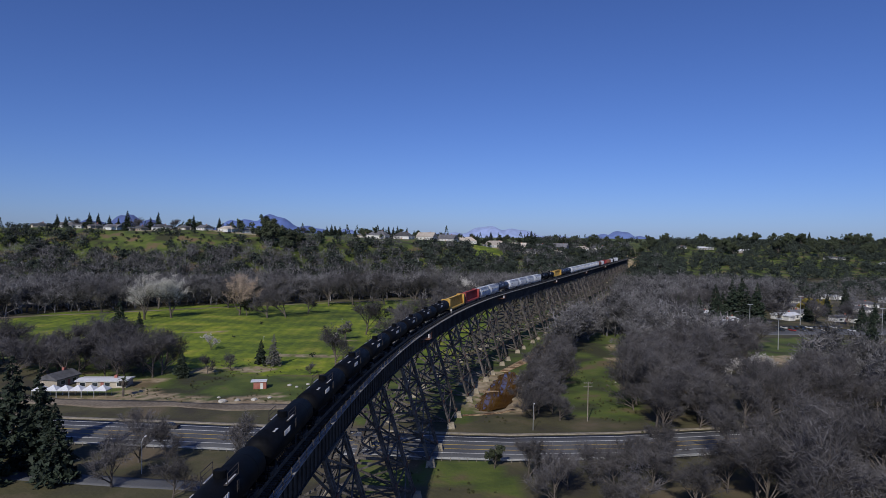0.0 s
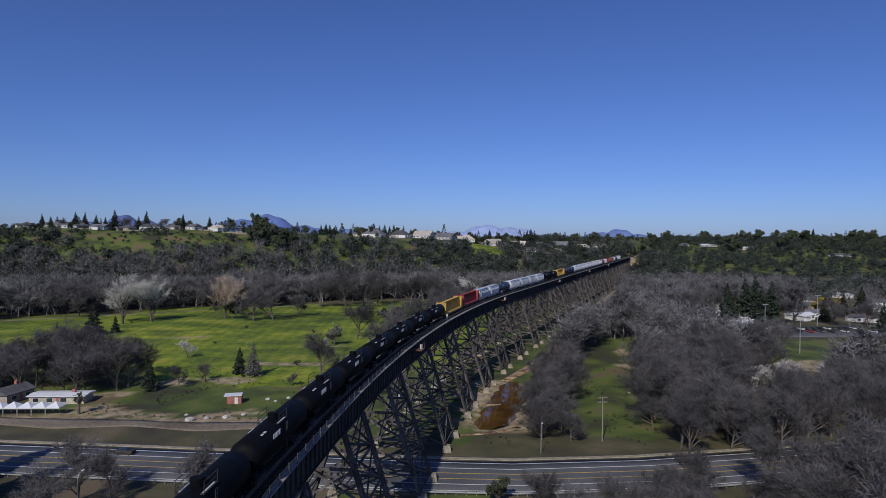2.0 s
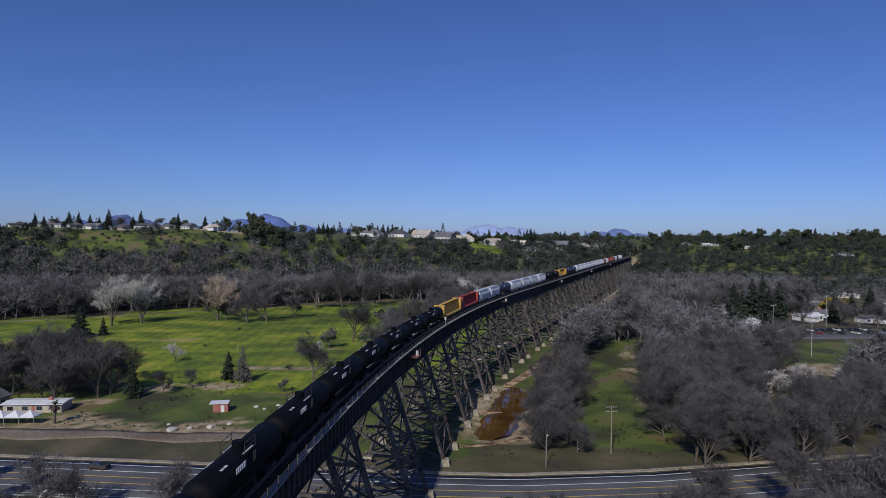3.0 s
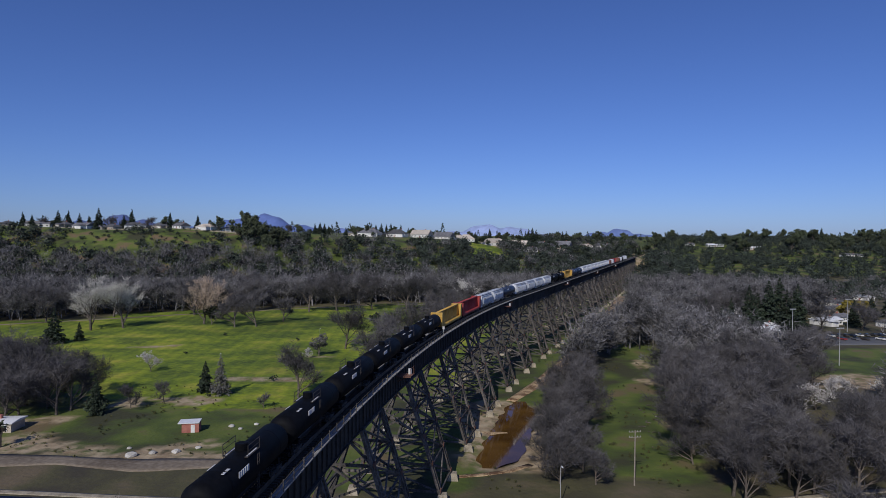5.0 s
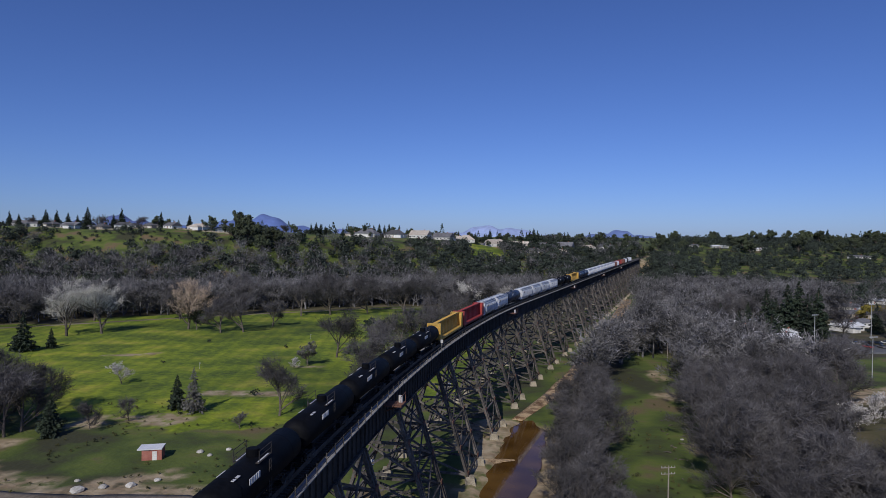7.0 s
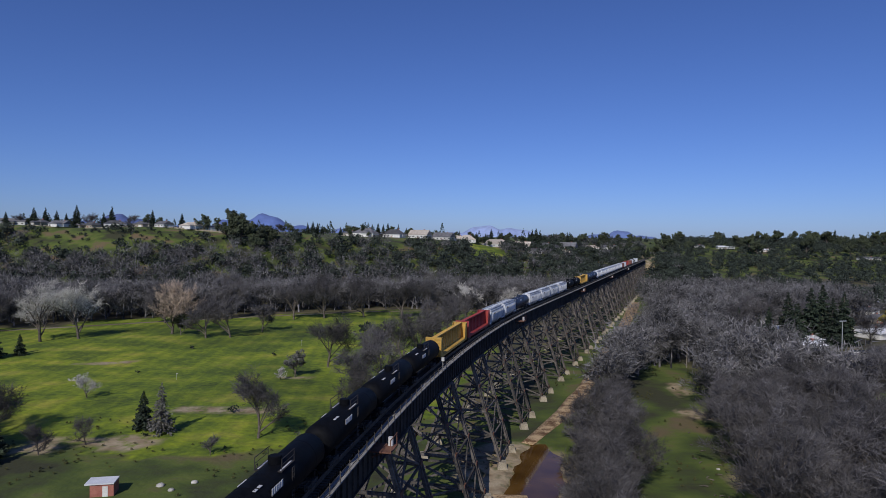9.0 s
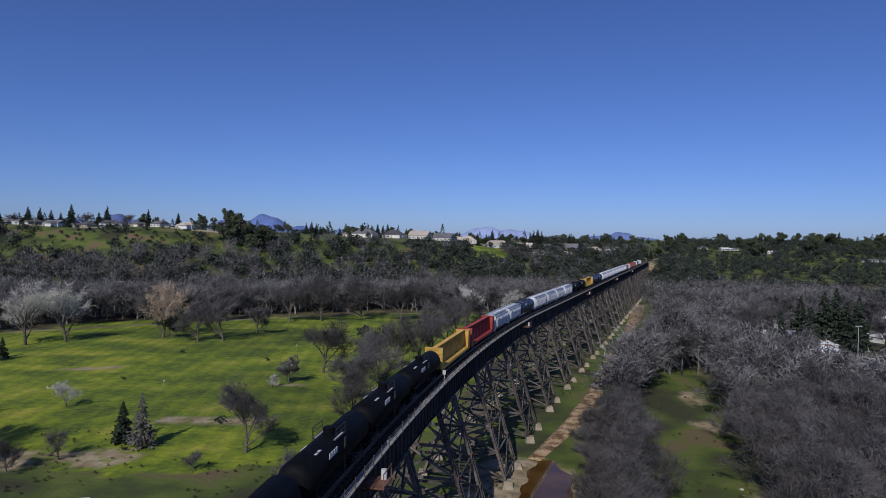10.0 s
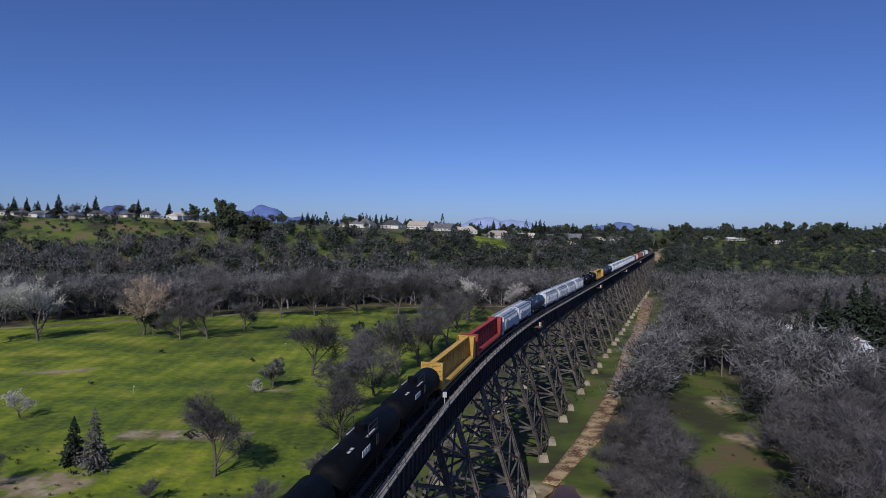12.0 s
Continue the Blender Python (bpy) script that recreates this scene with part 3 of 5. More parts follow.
for q in (-146.0, -24.0, 98.0, 220.0, 342.0):
    b = Build()
    b.add([on_line(a, c, z) for z in (DECK - 1.5, DECK - 1.35) for a, c in ((q - 1.6, 2.7), (q + 1.6, 2.7), (q + 1.6, 5.4), (q - 1.6, 5.4))], [(3, 2, 1, 0), (4, 5, 6, 7), (0, 1, 5, 4), (1, 2, 6, 5), (2, 3, 7, 6), (3, 0, 4, 7)])
    b.beam(on_line(q, 2.6, DECK - 2.6), on_line(q, 5.2, DECK - 1.5), 0.2)
    for a in (-1.5, 1.5):
        b.beam(on_line(q + a, 5.3, DECK - 1.4), on_line(q + a, 5.3, DECK + 0.1), 0.1)
        b.beam(on_line(q + a, 2.8, DECK - 1.4), on_line(q + a, 2.8, DECK), 0.1)
    b.beam(on_line(q - 1.5, 5.3, DECK), on_line(q + 1.5, 5.3, DECK), 0.08)
    part("refuge_platform", b, "rust", trestle, "rusty refuge platform")
    drum = Build()
    drum.tube([on_line(q + 0.9, 4.7, DECK - 1.35), on_line(q + 0.9, 4.7, DECK - 0.35)], [0.32, 0.32], 10)
    tagged(part("water_barrel", drum, "white"), "white water barrel on the trestle platform", "barrel", "fire barrels")
for q in (-130.0, -69.0, -8.0, 53.0, 114.0):
    b = Build()
    c = leg_point(q, -1, 10.5)
    b.box((c.x + 0.5, c.y - 0.3, c.z), (0.7, 0.5, 0.9))
    b.beam((c.x, c.y, c.z - 0.3), (c.x + 0.5, c.y - 0.3, c.z - 0.3), 0.12)
    part("floodlight", b, "white", trestle, "white floodlight housing")
b = Build()
b.beam(on_line(-108, 3.55, DECK), on_line(-108, 3.55, DECK + 2.0), 0.08)
b.box(on_line(-108, 3.55, DECK + 2.0), (0.5, 0.06, 0.7))
tagged(part("line_sign", b, "white"), "small white sign post on the trestle walkway", "sign")

# ---- train ----
def bogie(parent, x):
    b = Build()
    for side in (-1, 1):
        b.box((x, side * 0.98, 0.52), (2.5, 0.18, 0.36))
        b.box((x, side * 0.98, 0.42), (0.9, 0.22, 0.5))
    b.box((x, 0, 0.62), (0.5, 2.1, 0.3))
    bg = part("bogie", b, "bogie", parent)
    for dx in (-0.88, 0.88):
        w = Build()
        for side in (-0.75, 0.75):
            w.tube([(x + dx, side - 0.06, 0.42), (x + dx, side + 0.06, 0.42)], [0.42, 0.42], 14)
        w.tube([(x + dx, -0.75, 0.42), (x + dx, 0.75, 0.42)], [0.08, 0.08], 6)
        part("wheelset", w, "bogie", bg)


def couplers(parent, half, reach):
    b = Build()
    for d in (-1, 1):
        b.box((d * (half + reach) / 2, 0, 0.85), (abs(reach - half) + 0.3, 0.28, 0.3))
        b.box((d * (reach - 0.12), 0, 0.85), (0.3, 0.42, 0.4))
    part("coupler", b, "bogie", parent)


def ladder(b, x, y, z0, z1, out=(0, 1), w=0.42):
    ax = (1, 0) if out[0] == 0 else (0, 1)
    for d in (-w / 2, w / 2):
        b.beam((x + ax[0] * d, y + ax[1] * d, z0), (x + ax[0] * d, y + ax[1] * d, z1), 0.05)
    z = z0 + 0.2
    while z < z1:
        b.beam((x - ax[0] * w / 2, y - ax[1] * w / 2, z), (x + ax[0] * w / 2, y + ax[1] * w / 2, z), 0.04)
        z += 0.38


def tank_car(paint="tank", label="black tank car with white markings on the rails"):
    root = thing("tank_car", label, "railway car", "cars of the freight train")
    half, r = 8.2, 1.62
    zc = 2.95
    shell = Build()
    xs = [(-half - 0.42, 0.25), (-half - 0.36, 0.8), (-half - 0.2, 1.2), (-half + 0.12, 1.43), (-half + 0.45, r)]
    xs += [(-2.8, r), (0, r + 0.02), (2.8, r)] + [(-x, q) for x, q in xs[::-1]]
    shell.tube([(x, 0, zc - (0.06 * (1 - abs(x) / half) if abs(x) < half else 0)) for x, _ in xs], [q for _, q in xs], 32)
    part("tank_shell", shell, paint, root, smooth=True)
    for x in (-5.4, -2.7, 2.7, 5.4):
        band = Build()
        band.tube([(x - 0.06, 0, zc), (x + 0.06, 0, zc)], [r + 0.03, r + 0.03], 32, cap=False)
        part("weld_band", band, paint, root)
    dome = Build()
    dome.tube([(0, 0, zc + r - 0.1), (0, 0, zc + r + 0.5), (0, 0, zc + r + 0.55)], [0.55, 0.55, 0.45], 16)
    dome.tube([(0.9, 0, zc + r - 0.15), (0.9, 0, zc + r + 0.22)], [0.24, 0.24], 10)
    part("manway", dome, paint, root)
    for side in (-1, 1):
        plat = Build()
        plat.box((0, side * 0.95, zc + r - 0.28), (2.7, 0.4, 0.05))
        for x in (-1.3, 1.3):
            plat.beam((x, side * 1.14, zc + r - 0.3), (x, side * 1.14, zc + r + 0.75), 0.05)
        plat.beam((-1.3, side * 1.14, zc + r + 0.72), (1.3, side * 1.14, zc + r + 0.72), 0.05)
        plat.beam((-1.3, side * 1.14, zc + r + 0.25), (1.3, side * 1.14, zc + r + 0.25), 0.04)
        ladder(plat, 0, side * 1.58, 1.0, zc + r - 0.3, (0, side))
        part("top_platform", plat, "bogie", root)
    for side in (-1, 1):
        mark = Build()
        mark.box((0, side * 0.95, zc + r - 0.245), (2.2, 0.13, 0.02))
        part("platform_tread", mark, "white", root, "white platform tread")
    mark = Build()
    for k, wd in enumerate((0.3, 0.3, 0.3, 0.3, 0.3)):
        for d, hh in ((0.16, 0.5), (-0.1, 0.06)):
            ang = radians(24)
            y, z = -(r + 0.012) * math.cos(ang), zc + (r + 0.012) * math.sin(ang)
            mark.box((-3.9 + k * 0.44, y - 0.02, z + d), (wd, 0.05, hh))
    part("lettering_bar", mark, "white", root, "white lettering bars")
    mark = Build()
    for k in range(2):
        ang = radians(62)
        mark.beam((-5.6 + k * 0.75, -(r + 0.01) * math.cos(ang), zc + (r + 0.01) * math.sin(ang)), (-5.1 + k * 0.75, -(r + 0.01) * math.cos(ang), zc + (r + 0.01) * math.sin(ang)), 0.28, 0.04)
    part("number_bar", mark, "white", root, "white marking bars")
    mark = Build()
    mark.beam((-4.6, 0.85, zc + 1.30), (-3.2, 0.85, zc + 1.30), 0.26, 0.06)
    part("number_bar", mark, "white", root, "white marking bar")
    for d in (-1, 1):
        under = Build()
        under.box((d * 7.2, 0, 1.12), (3.6, 0.7, 0.5))
        under.box((d * 8.75, 0, 1.1), (0.5, 2.7, 0.4))
        part("end_sill", under, paint, root)
        under = Build()
        under.box((d * 6.2, 0, 1.35), (0.5, 2.4, 0.5))
        part("bolster", under, paint, root)
        under = Build()
        for y in (-1.3, 1.3):
            under.beam((d * 8.75, y, 1.15), (d * 8.75, y, 2.1), 0.05)
        under.beam((d * 8.75, -1.3, 2.1), (d * 8.75, 1.3, 2.1), 0.05)
        part("end_rail", under, paint, root)
    for d in (-1, 1):
        bogie(root, d * 6.2)
    couplers(root, 8.7, 9.25)
    return root, 18.5


def hopper_car(paint="hopper", label="pale grey covered hopper car with roof hatches", length=18.4):
    root = thing("hopper_car", label, "railway car", "cars of the freight train")
    half = length / 2 - 0.9
    out = [(-1.05, 1.35), (-1.5, 1.75), (-1.58, 2.6), (-1.58, 3.7), (-1.42, 4.12), (-0.9, 4.5), (0.9, 4.5), (1.42, 4.12), (1.58, 3.7), (1.58, 2.6), (1.5, 1.75), (1.05, 1.35)]
    body = Build()
    n = len(out)
    body.profile(out, -half + 0.9, half - 0.9)
    for d in (-1, 1):
        body.add([(d * (half - 0.9), y, z) for y, z in ((-1.5, 1.8), (1.5, 1.8), (1.42, 4.1), (-1.42, 4.1))] + [(d * half, y, z) for y, z in ((-1.5, 3.2), (1.5, 3.2), (1.42, 4.1), (-1.42, 4.1))], [(0, 1, 5, 4), (1, 2, 6, 5), (2, 3, 7, 6), (3, 0, 4, 7), (4, 5, 6, 7)])
    body = part("hopper_body", body, paint, root)
    for k in range(14):
        x = -half + 1.4 + k * (2 * half - 2.8) / 13
        for side in (-1, 1):
            b = Build()
            b.box((x, side * 1.61, 2.75), (0.12, 0.08, 2.0))
            part("side_rib", b, paint, root)
    walk_build = Build()
    for side in (-1, 1):
        walk_build.box((0, side * 0.95, 4.64), (2 * half - 0.4, 0.5, 0.05))
        for k in range(8):
            walk_build.box((-half + 1 + k * (2 * half - 2) / 7, side * 0.95, 4.55), (0.08, 0.5, 0.14))
        walk_build.box((0, side * 1.42, 4.16), (2 * half, 0.12, 0.14))
    part("roof_walk", walk_build, "metal_grey", root, "pale steel roof walk")
    for k in range(5):
        b = Build()
        b.box((-half + 1.9 + k * (2 * half - 3.8) / 4, 0, 4.58), (2.4, 0.78, 0.2))
        b.box((-half + 1.9 + k * (2 * half - 3.8) / 4, 0, 4.70), (0.12, 0.9, 0.05))
        part("roof_hatch", b, paint, root)
    for k in range(3):
        b = Build()
        x = (k - 1) * half * 0.55
        vs = [(x + sx * w, sy * v, z) for w, v, z in ((1.9, 1.05, 1.4), (0.5, 0.5, 0.5)) for sx, sy in ((-1, -1), (1, -1), (1, 1), (-1, 1))]
        b.add(vs, [(3, 2, 1, 0)[::-1], (4, 5, 6, 7), (0, 1, 5, 4), (1, 2, 6, 5), (2, 3, 7, 6), (3, 0, 4, 7)])
        part("discharge_bay", b, paint, root)
    for d in (-1, 1):
        ends = Build()
        ends.box((d * (half + 0.15), 0, 1.05), (1.3, 2.7, 0.25))
        for y in (-1.4, 1.4):
            ends.beam((d * (half + 0.1), y, 1.1), (d * (half - 0.05), y, 4.2), 0.16)
            ladder(ends, d * (half + 0.2), y * 0.7, 1.1, 4.4, (1, 0))
        ends.box((d * (half + 0.1), 0, 4.4), (0.25, 2.9, 0.12))
        part("end_frame", ends, paint, root)
    for d in (-1, 1):
        bogie(root, d * (half - 1.3))
    mark = Build()
    for k in range(4):
        mark.box((-half + 2.6 + k * 0.5, -1.6, 3.3), (0.36, 0.03, 0.5))
    part("lettering_bar", mark, "bogie", root, "dark lettering bars")
    couplers(root, half + 0.7, length / 2 + 0.05)
    return root, length + 0.1


def centerbeam_car(paint, label):
    root = thing("centerbeam_car", label, "railway car", "cars of the freight train")
    half = 11.35
    floor = Build()
    floor.box((0, 0, 1.12), (2 * half, 0.8, 0.55))
    for side in (-1, 1):
        floor.box((0, side * 1.38, 1.2), (2 * half, 0.18, 0.42))
    for k in range(15):
        floor.box((-half + 0.6 + k * (2 * half - 1.2) / 14, 0, 1.22), (0.3, 2.7, 0.3))
    part("floor_frame", floor, paint, root)
    deck = Build()
    for side in (-1, 1):
        deck.box((0, side * 0.88, 1.44), (2 * half - 0.2, 0.86, 0.06))
    part("floor_plate", deck, paint, root)
    top = Build()
    top.box((0, 0, 4.62), (2 * half - 0.3, 0.75, 0.1))
    for side in (-1, 1):
        top.box((0, side * 0.4, 4.58), (2 * half - 0.3, 0.08, 0.24))
    for k in range(28):
        top.box((-half + 0.6 + k * (2 * half - 1.2) / 27, 0, 4.69), (0.16, 0.8, 0.06))
    part("top_chord", top, paint, root)
    n = 15
    for k in range(n):
        x = -half + 0.75 + k * (2 * half - 1.5) / (n - 1)
        b = Build()
        vs = []
        for side in (-1, 1):
            for z, w in ((1.45, 0.62), (4.55, 0.20)):
                vs += [(x - w / 2, side * (0.42 if z < 2 else 0.36), z), (x + w / 2, side * (0.42 if z < 2 else 0.36), z)]
        b.add(vs, [(0, 1, 3, 2), (5, 4, 6, 7), (0, 2, 6, 4), (1, 5, 7, 3), (2, 3, 7, 6), (0, 4, 5, 1)])
        part("centre_post", b, paint, root)
        if k < n - 1:
            d = (2 * half - 1.5) / (n - 1)
            b = Build()
            b.beam((x, 0, 1.5), (x + d, 0, 4.5), 0.16, 0.12)
            part("diagonal", b, paint, root)
    web = Build()
    web.box((0, 0, 3.95), (2 * half - 1.0, 0.08, 1.15))
    part("web_plate", web, paint, root)
    for d in (-1, 1):
        b = Build()
        x = d * (half - 0.12)
        b.box((x, 0, 2.98), (0.14, 2.95, 3.3))
        bh = part("bulkhead", b, paint, root)
        rib = Build()
        for z in (1.6, 2.3, 3.0, 3.7, 4.3):
            rib.box((x + d * 0.12, 0, z), (0.12, 2.9, 0.12))
        for y in (-1.42, 0, 1.42):
            rib.box((x + d * 0.12, y, 2.98), (0.16, 0.16, 3.3))
        rib.box((x, 0, 4.66), (0.32, 3.0, 0.1))
        for y in (-0.72, 0.72):
            rib.box((x + d * 0.1, y, 4.5), (0.1, 1.0, 0.16))
        part("bulkhead_ribs", rib, paint, bh)
        for side in (-1, 1):
            gus = Build()
            gus.add([(x, side * 1.44, 1.4), (x - d * 1.6, side * 1.44, 1.4), (x - d * 1.15, side * 1.44, 4.6), (x, side * 1.44, 4.6), (x, side * 1.38, 1.4), (x - d * 1.6, side * 1.38, 1.4), (x - d * 1.15, side * 1.38, 4.6), (x, side * 1.38, 4.6)], [(0, 1, 2, 3), (7, 6, 5, 4), (0, 4, 5, 1), (1, 5, 6, 2), (2, 6, 7, 3), (3, 7, 4, 0)])
            part("bulkhead_gusset", gus, paint, root)
        bogie(root, d * 8.6)
    couplers(root, half, half + 0.95)
    return root, 24.5


def box_car(paint, label, length=16.6):
    root = thing("box_car", label, "railway car", "cars of the freight train")
    half = length / 2 - 0.8
    body = Build()
    body.profile([(-1.55, 1.0), (-1.58, 4.2), (-1.0, 4.5), (1.0, 4.5), (1.58, 4.2), (1.55, 1.0)], -half, half)
    part("box_body", body, paint, root)
    for k in range(13):
        for side in (-1, 1):
            b = Build()
            b.box((-half + 0.3 + k * (2 * half - 0.6) / 12, side * 1.6, 2.6), (0.1, 0.1, 3.0))
            part("side_rib", b, paint, root)
    for side in (-1, 1):
        b = Build()
        b.box((0, side * 1.63, 2.55), (2.9, 0.1, 2.9))
        part("sliding_door", b, paint, root)
    ends = Build()
    for d in (-1, 1):
        for z in (1.5, 2.1, 2.7, 3.3, 3.9):
            ends.box((d * half, 0, z), (0.14, 2.9, 0.2))
    part("end_ribs", ends, paint, root)
    for d in (-1, 1):
        bogie(root, d * (half - 1.7))
    couplers(root, half, length / 2 + 0.1)
    return root, length + 0.2


def gondola_car(paint, label):
    root = thing("gondola_car", label, "railway car", "cars of the freight train")
    half = 8.0
    body = Build()
    body.box((0, 0, 1.15), (2 * half, 2.8, 0.3))
    for side in (-1, 1):
        body.box((0, side * 1.42, 2.0), (2 * half, 0.1, 1.6))
        body.box((side * half, 0, 2.0), (0.1, 2.9, 1.6))
    part("gondola_body", body, paint, root)
    for k in range(12):
        for side in (-1, 1):
            b = Build()
            b.box((-half + 0.4 + k * (2 * half - 0.8) / 11, side * 1.5, 1.95), (0.14, 0.12, 1.6))
            part("side_rib", b, paint, root)
    for d in (-1, 1):
        bogie(root, d * 6.0)
    couplers(root, half, half + 0.9)
    return root, 17.8


KINDS = {
    "t": tank_car("tank", "black tank car with white markings on the rails"),
    "b": tank_car("tank_blue", "dark blue tank car standing on the rails"),
    "h": hopper_car("hopper", "pale grey covered hopper car with roof hatches"),
    "g": hopper_car("hopper_grey", "grey covered hopper car with roof hatches", 16.4),
    "y": centerbeam_car("yellow", "yellow empty centerbeam lumber car with end bulkheads"),
    "r": centerbeam_car("red", "red empty centerbeam lumber car with end bulkheads"),
    "x": box_car("boxcar", "brown ribbed boxcar on the rails"),
    "w": box_car("hopper", "white ribbed boxcar on the rails"),
    "o": gondola_car("boxcar", "rusty brown open gondola car"),
}
used = set()


def set_car(key, s):
    """Stands a car with its middle at s; the first of a kind is used itself."""
    ob, length = KINDS[key]
    m = line_pose(s, RAIL)
    if key in used:
        return copy_thing(ob, m)
    used.add(key)
    ob.matrix_basis = m
    return ob


TRAIN_START = -105.0     # rear of the yellow car that follows the tank cars
s = TRAIN_START
for key in "yrggbhgghttybbhhhhhhhhxwroxwthw":
    set_car(key, s + KINDS[key][1] / 2)
    s += KINDS[key][1]
s = TRAIN_START
for key in "t" * 14:
    s -= KINDS[key][1]
    set_car(key, s + KINDS[key][1] / 2)

# ---- trees ----
def grow(rng, h, spread, levels, first=0.22, lean=0.05):
    """Limbs of a bare tree: a Build of tapered tubes, and the ends with their directions."""
    b, ends = Build(), []

    def limb(p, d, length, r, level):
        n = 4 if level < 2 else 3
        pts, rad = [p], [r]
        for i in range(n):
            d = (d + Vector((rng.uniform(-1, 1), rng.uniform(-1, 1), rng.uniform(-0.35, 0.6))) * (0.16 + 0.05 * level)).normalized()
            p = p + d * (length / n)
            pts.append(p)
            rad.append(r * (1 - 0.62 * (i + 1) / n))
        b.tube(pts, rad, 6 if level < 1 else (4 if level < 2 else 3), cap=False)
        if level >= levels:
            ends.append((pts, d, length))
            return
        kids = rng.choice((3, 4, 4)) if level else 9
        for k in range(kids):
            at = (0.1 if level == 0 else 0.3) + (0.9 if level == 0 else 0.7) * (k + 1) / kids
            i = min(int(at * n), n - 1)
            q = pts[i].lerp(pts[i + 1], at * n - i)
            a = 2 * math.pi * (k / kids) + rng.uniform(-0.6, 0.6)
            side = Vector((math.cos(a), math.sin(a), rng.uniform(0.0, 0.4)))
            out = (1.9 - 1.5 * at) if level == 0 else 1.0
            nd = (d * rng.uniform(0.6, 1.0) + side * spread * out * rng.uniform(0.6, 1.2)).normalized()
            limb(q, nd, length * (rng.uniform(0.78, 1.02) * (1.0 - 0.38 * at) if level == 0 else rng.uniform(0.5, 0.78)), max(rad[i] * 0.62, 0.02), level + 1)

    limb(Vector((0, 0, -0.3)), Vector((rng.uniform(-lean, lean), rng.uniform(-lean, lean), 1)).normalized(), h * 0.55, h * first * 0.12, 0)
    return b, ends


def twigs(rng, ends, count, length, width, h):
    """Fine twigs as slivers, on the outer limbs and through the rounded crown."""
    out = np.empty((count * 3, 3), np.float32)
    tops = [e[0][-1] for e in ends]
    mid = sum(tops, Vector()) / len(tops)
    for k in range(count):
        pts, d, ln = ends[rng.randrange(len(ends))]
        i = rng.randrange(len(pts) - 1)
        p = pts[i].lerp(pts[i + 1], rng.random())
        if k % 4 == 0:
            p = p.lerp(Vector((mid.x, mid.y, h * 0.42)), rng.random() * 0.5) + Vector((rng.gauss(0, 0.5), rng.gauss(0, 0.5), rng.gauss(-0.3, 0.7))) * h * 0.05
        p = p + Vector((rng.gauss(0, 1), rng.gauss(0, 1), rng.gauss(0, 0.8))) * h * 0.022
        v = (d * rng.uniform(0.1, 0.8) + Vector((p.x - mid.x, p.y - mid.y, 0)) / h + Vector((rng.gauss(0, 0.6), rng.gauss(0, 0.6), rng.gauss(0.2, 0.6)))).normalized()
        ln = length * rng.uniform(0.35, 1.25)
        w = v.cross(Vector((rng.gauss(0, 1), rng.gauss(0, 1), rng.gauss(0, 1)))).normalized() * width
        out[3 * k], out[3 * k + 1], out[3 * k + 2] = p - w, p + w, p + v * ln
    return out


def leaves(rng, clumps, per, size):
    """Small leaf sprays scattered through a list of clumps (centre, radius)."""
    out = np.empty((len(clumps) * per * 3, 3), np.float32)
    j = 0
    for c, r in clumps:
        for k in range(per):
            v = Vector((rng.gauss(0, 1), rng.gauss(0, 1), rng.gauss(0, 0.8))).normalized()
            p = c + v * r * rng.uniform(0.35, 1.05)
            a = Vector((rng.gauss(0, 1), rng.gauss(0, 1), rng.gauss(0, 1))).normalized()
            q = a.cross(v).normalized() if a.cross(v).length > 0.01 else a
            s = size * rng.uniform(0.5, 1.3)
            out[j], out[j + 1], out[j + 2] = p + a * s, p - a * s * 0.5 + q * s * 0.8, p - a * s * 0.5 - q * s * 0.8
            j += 3
    return out


def bare_tree(name, label, seed, h, count=2600, mat="twig", spread=0.75, length=1.5, width=0.035, levels=3, category="tree", group=""):
    rng = random.Random(seed)
    b, ends = grow(rng, h, spread, levels)
    root = thing(name, label, category, group)
    part("trunk", b, "bark", root, smooth=True)
    part("crown", tri_mesh("crown", twigs(rng, ends, count, length, width, h), mat), mat, root)
    return root


def oak_tree(name, label, seed, h, mat="oak", clumps=46, per=70, size=0.34, group=""):
    rng = random.Random(seed)
    b, ends = grow(rng, h, 0.8, 2)
    root = thing(name, label, "tree", group)
    part("trunk", b, "bark", root, smooth=True)
    cl = []
    for k in range(clumps):
        pts, d, ln = ends[k % len(ends)]
        cl.append((pts[-1].lerp(pts[0], rng.random() * 0.6) + Vector((rng.gauss(0, 0.4), rng.gauss(0, 0.4), rng.gauss(0, 0.3))), h * rng.uniform(0.07, 0.13)))
    part("crown", tri_mesh("crown", leaves(rng, cl, per, size), mat), mat, root)
    return root


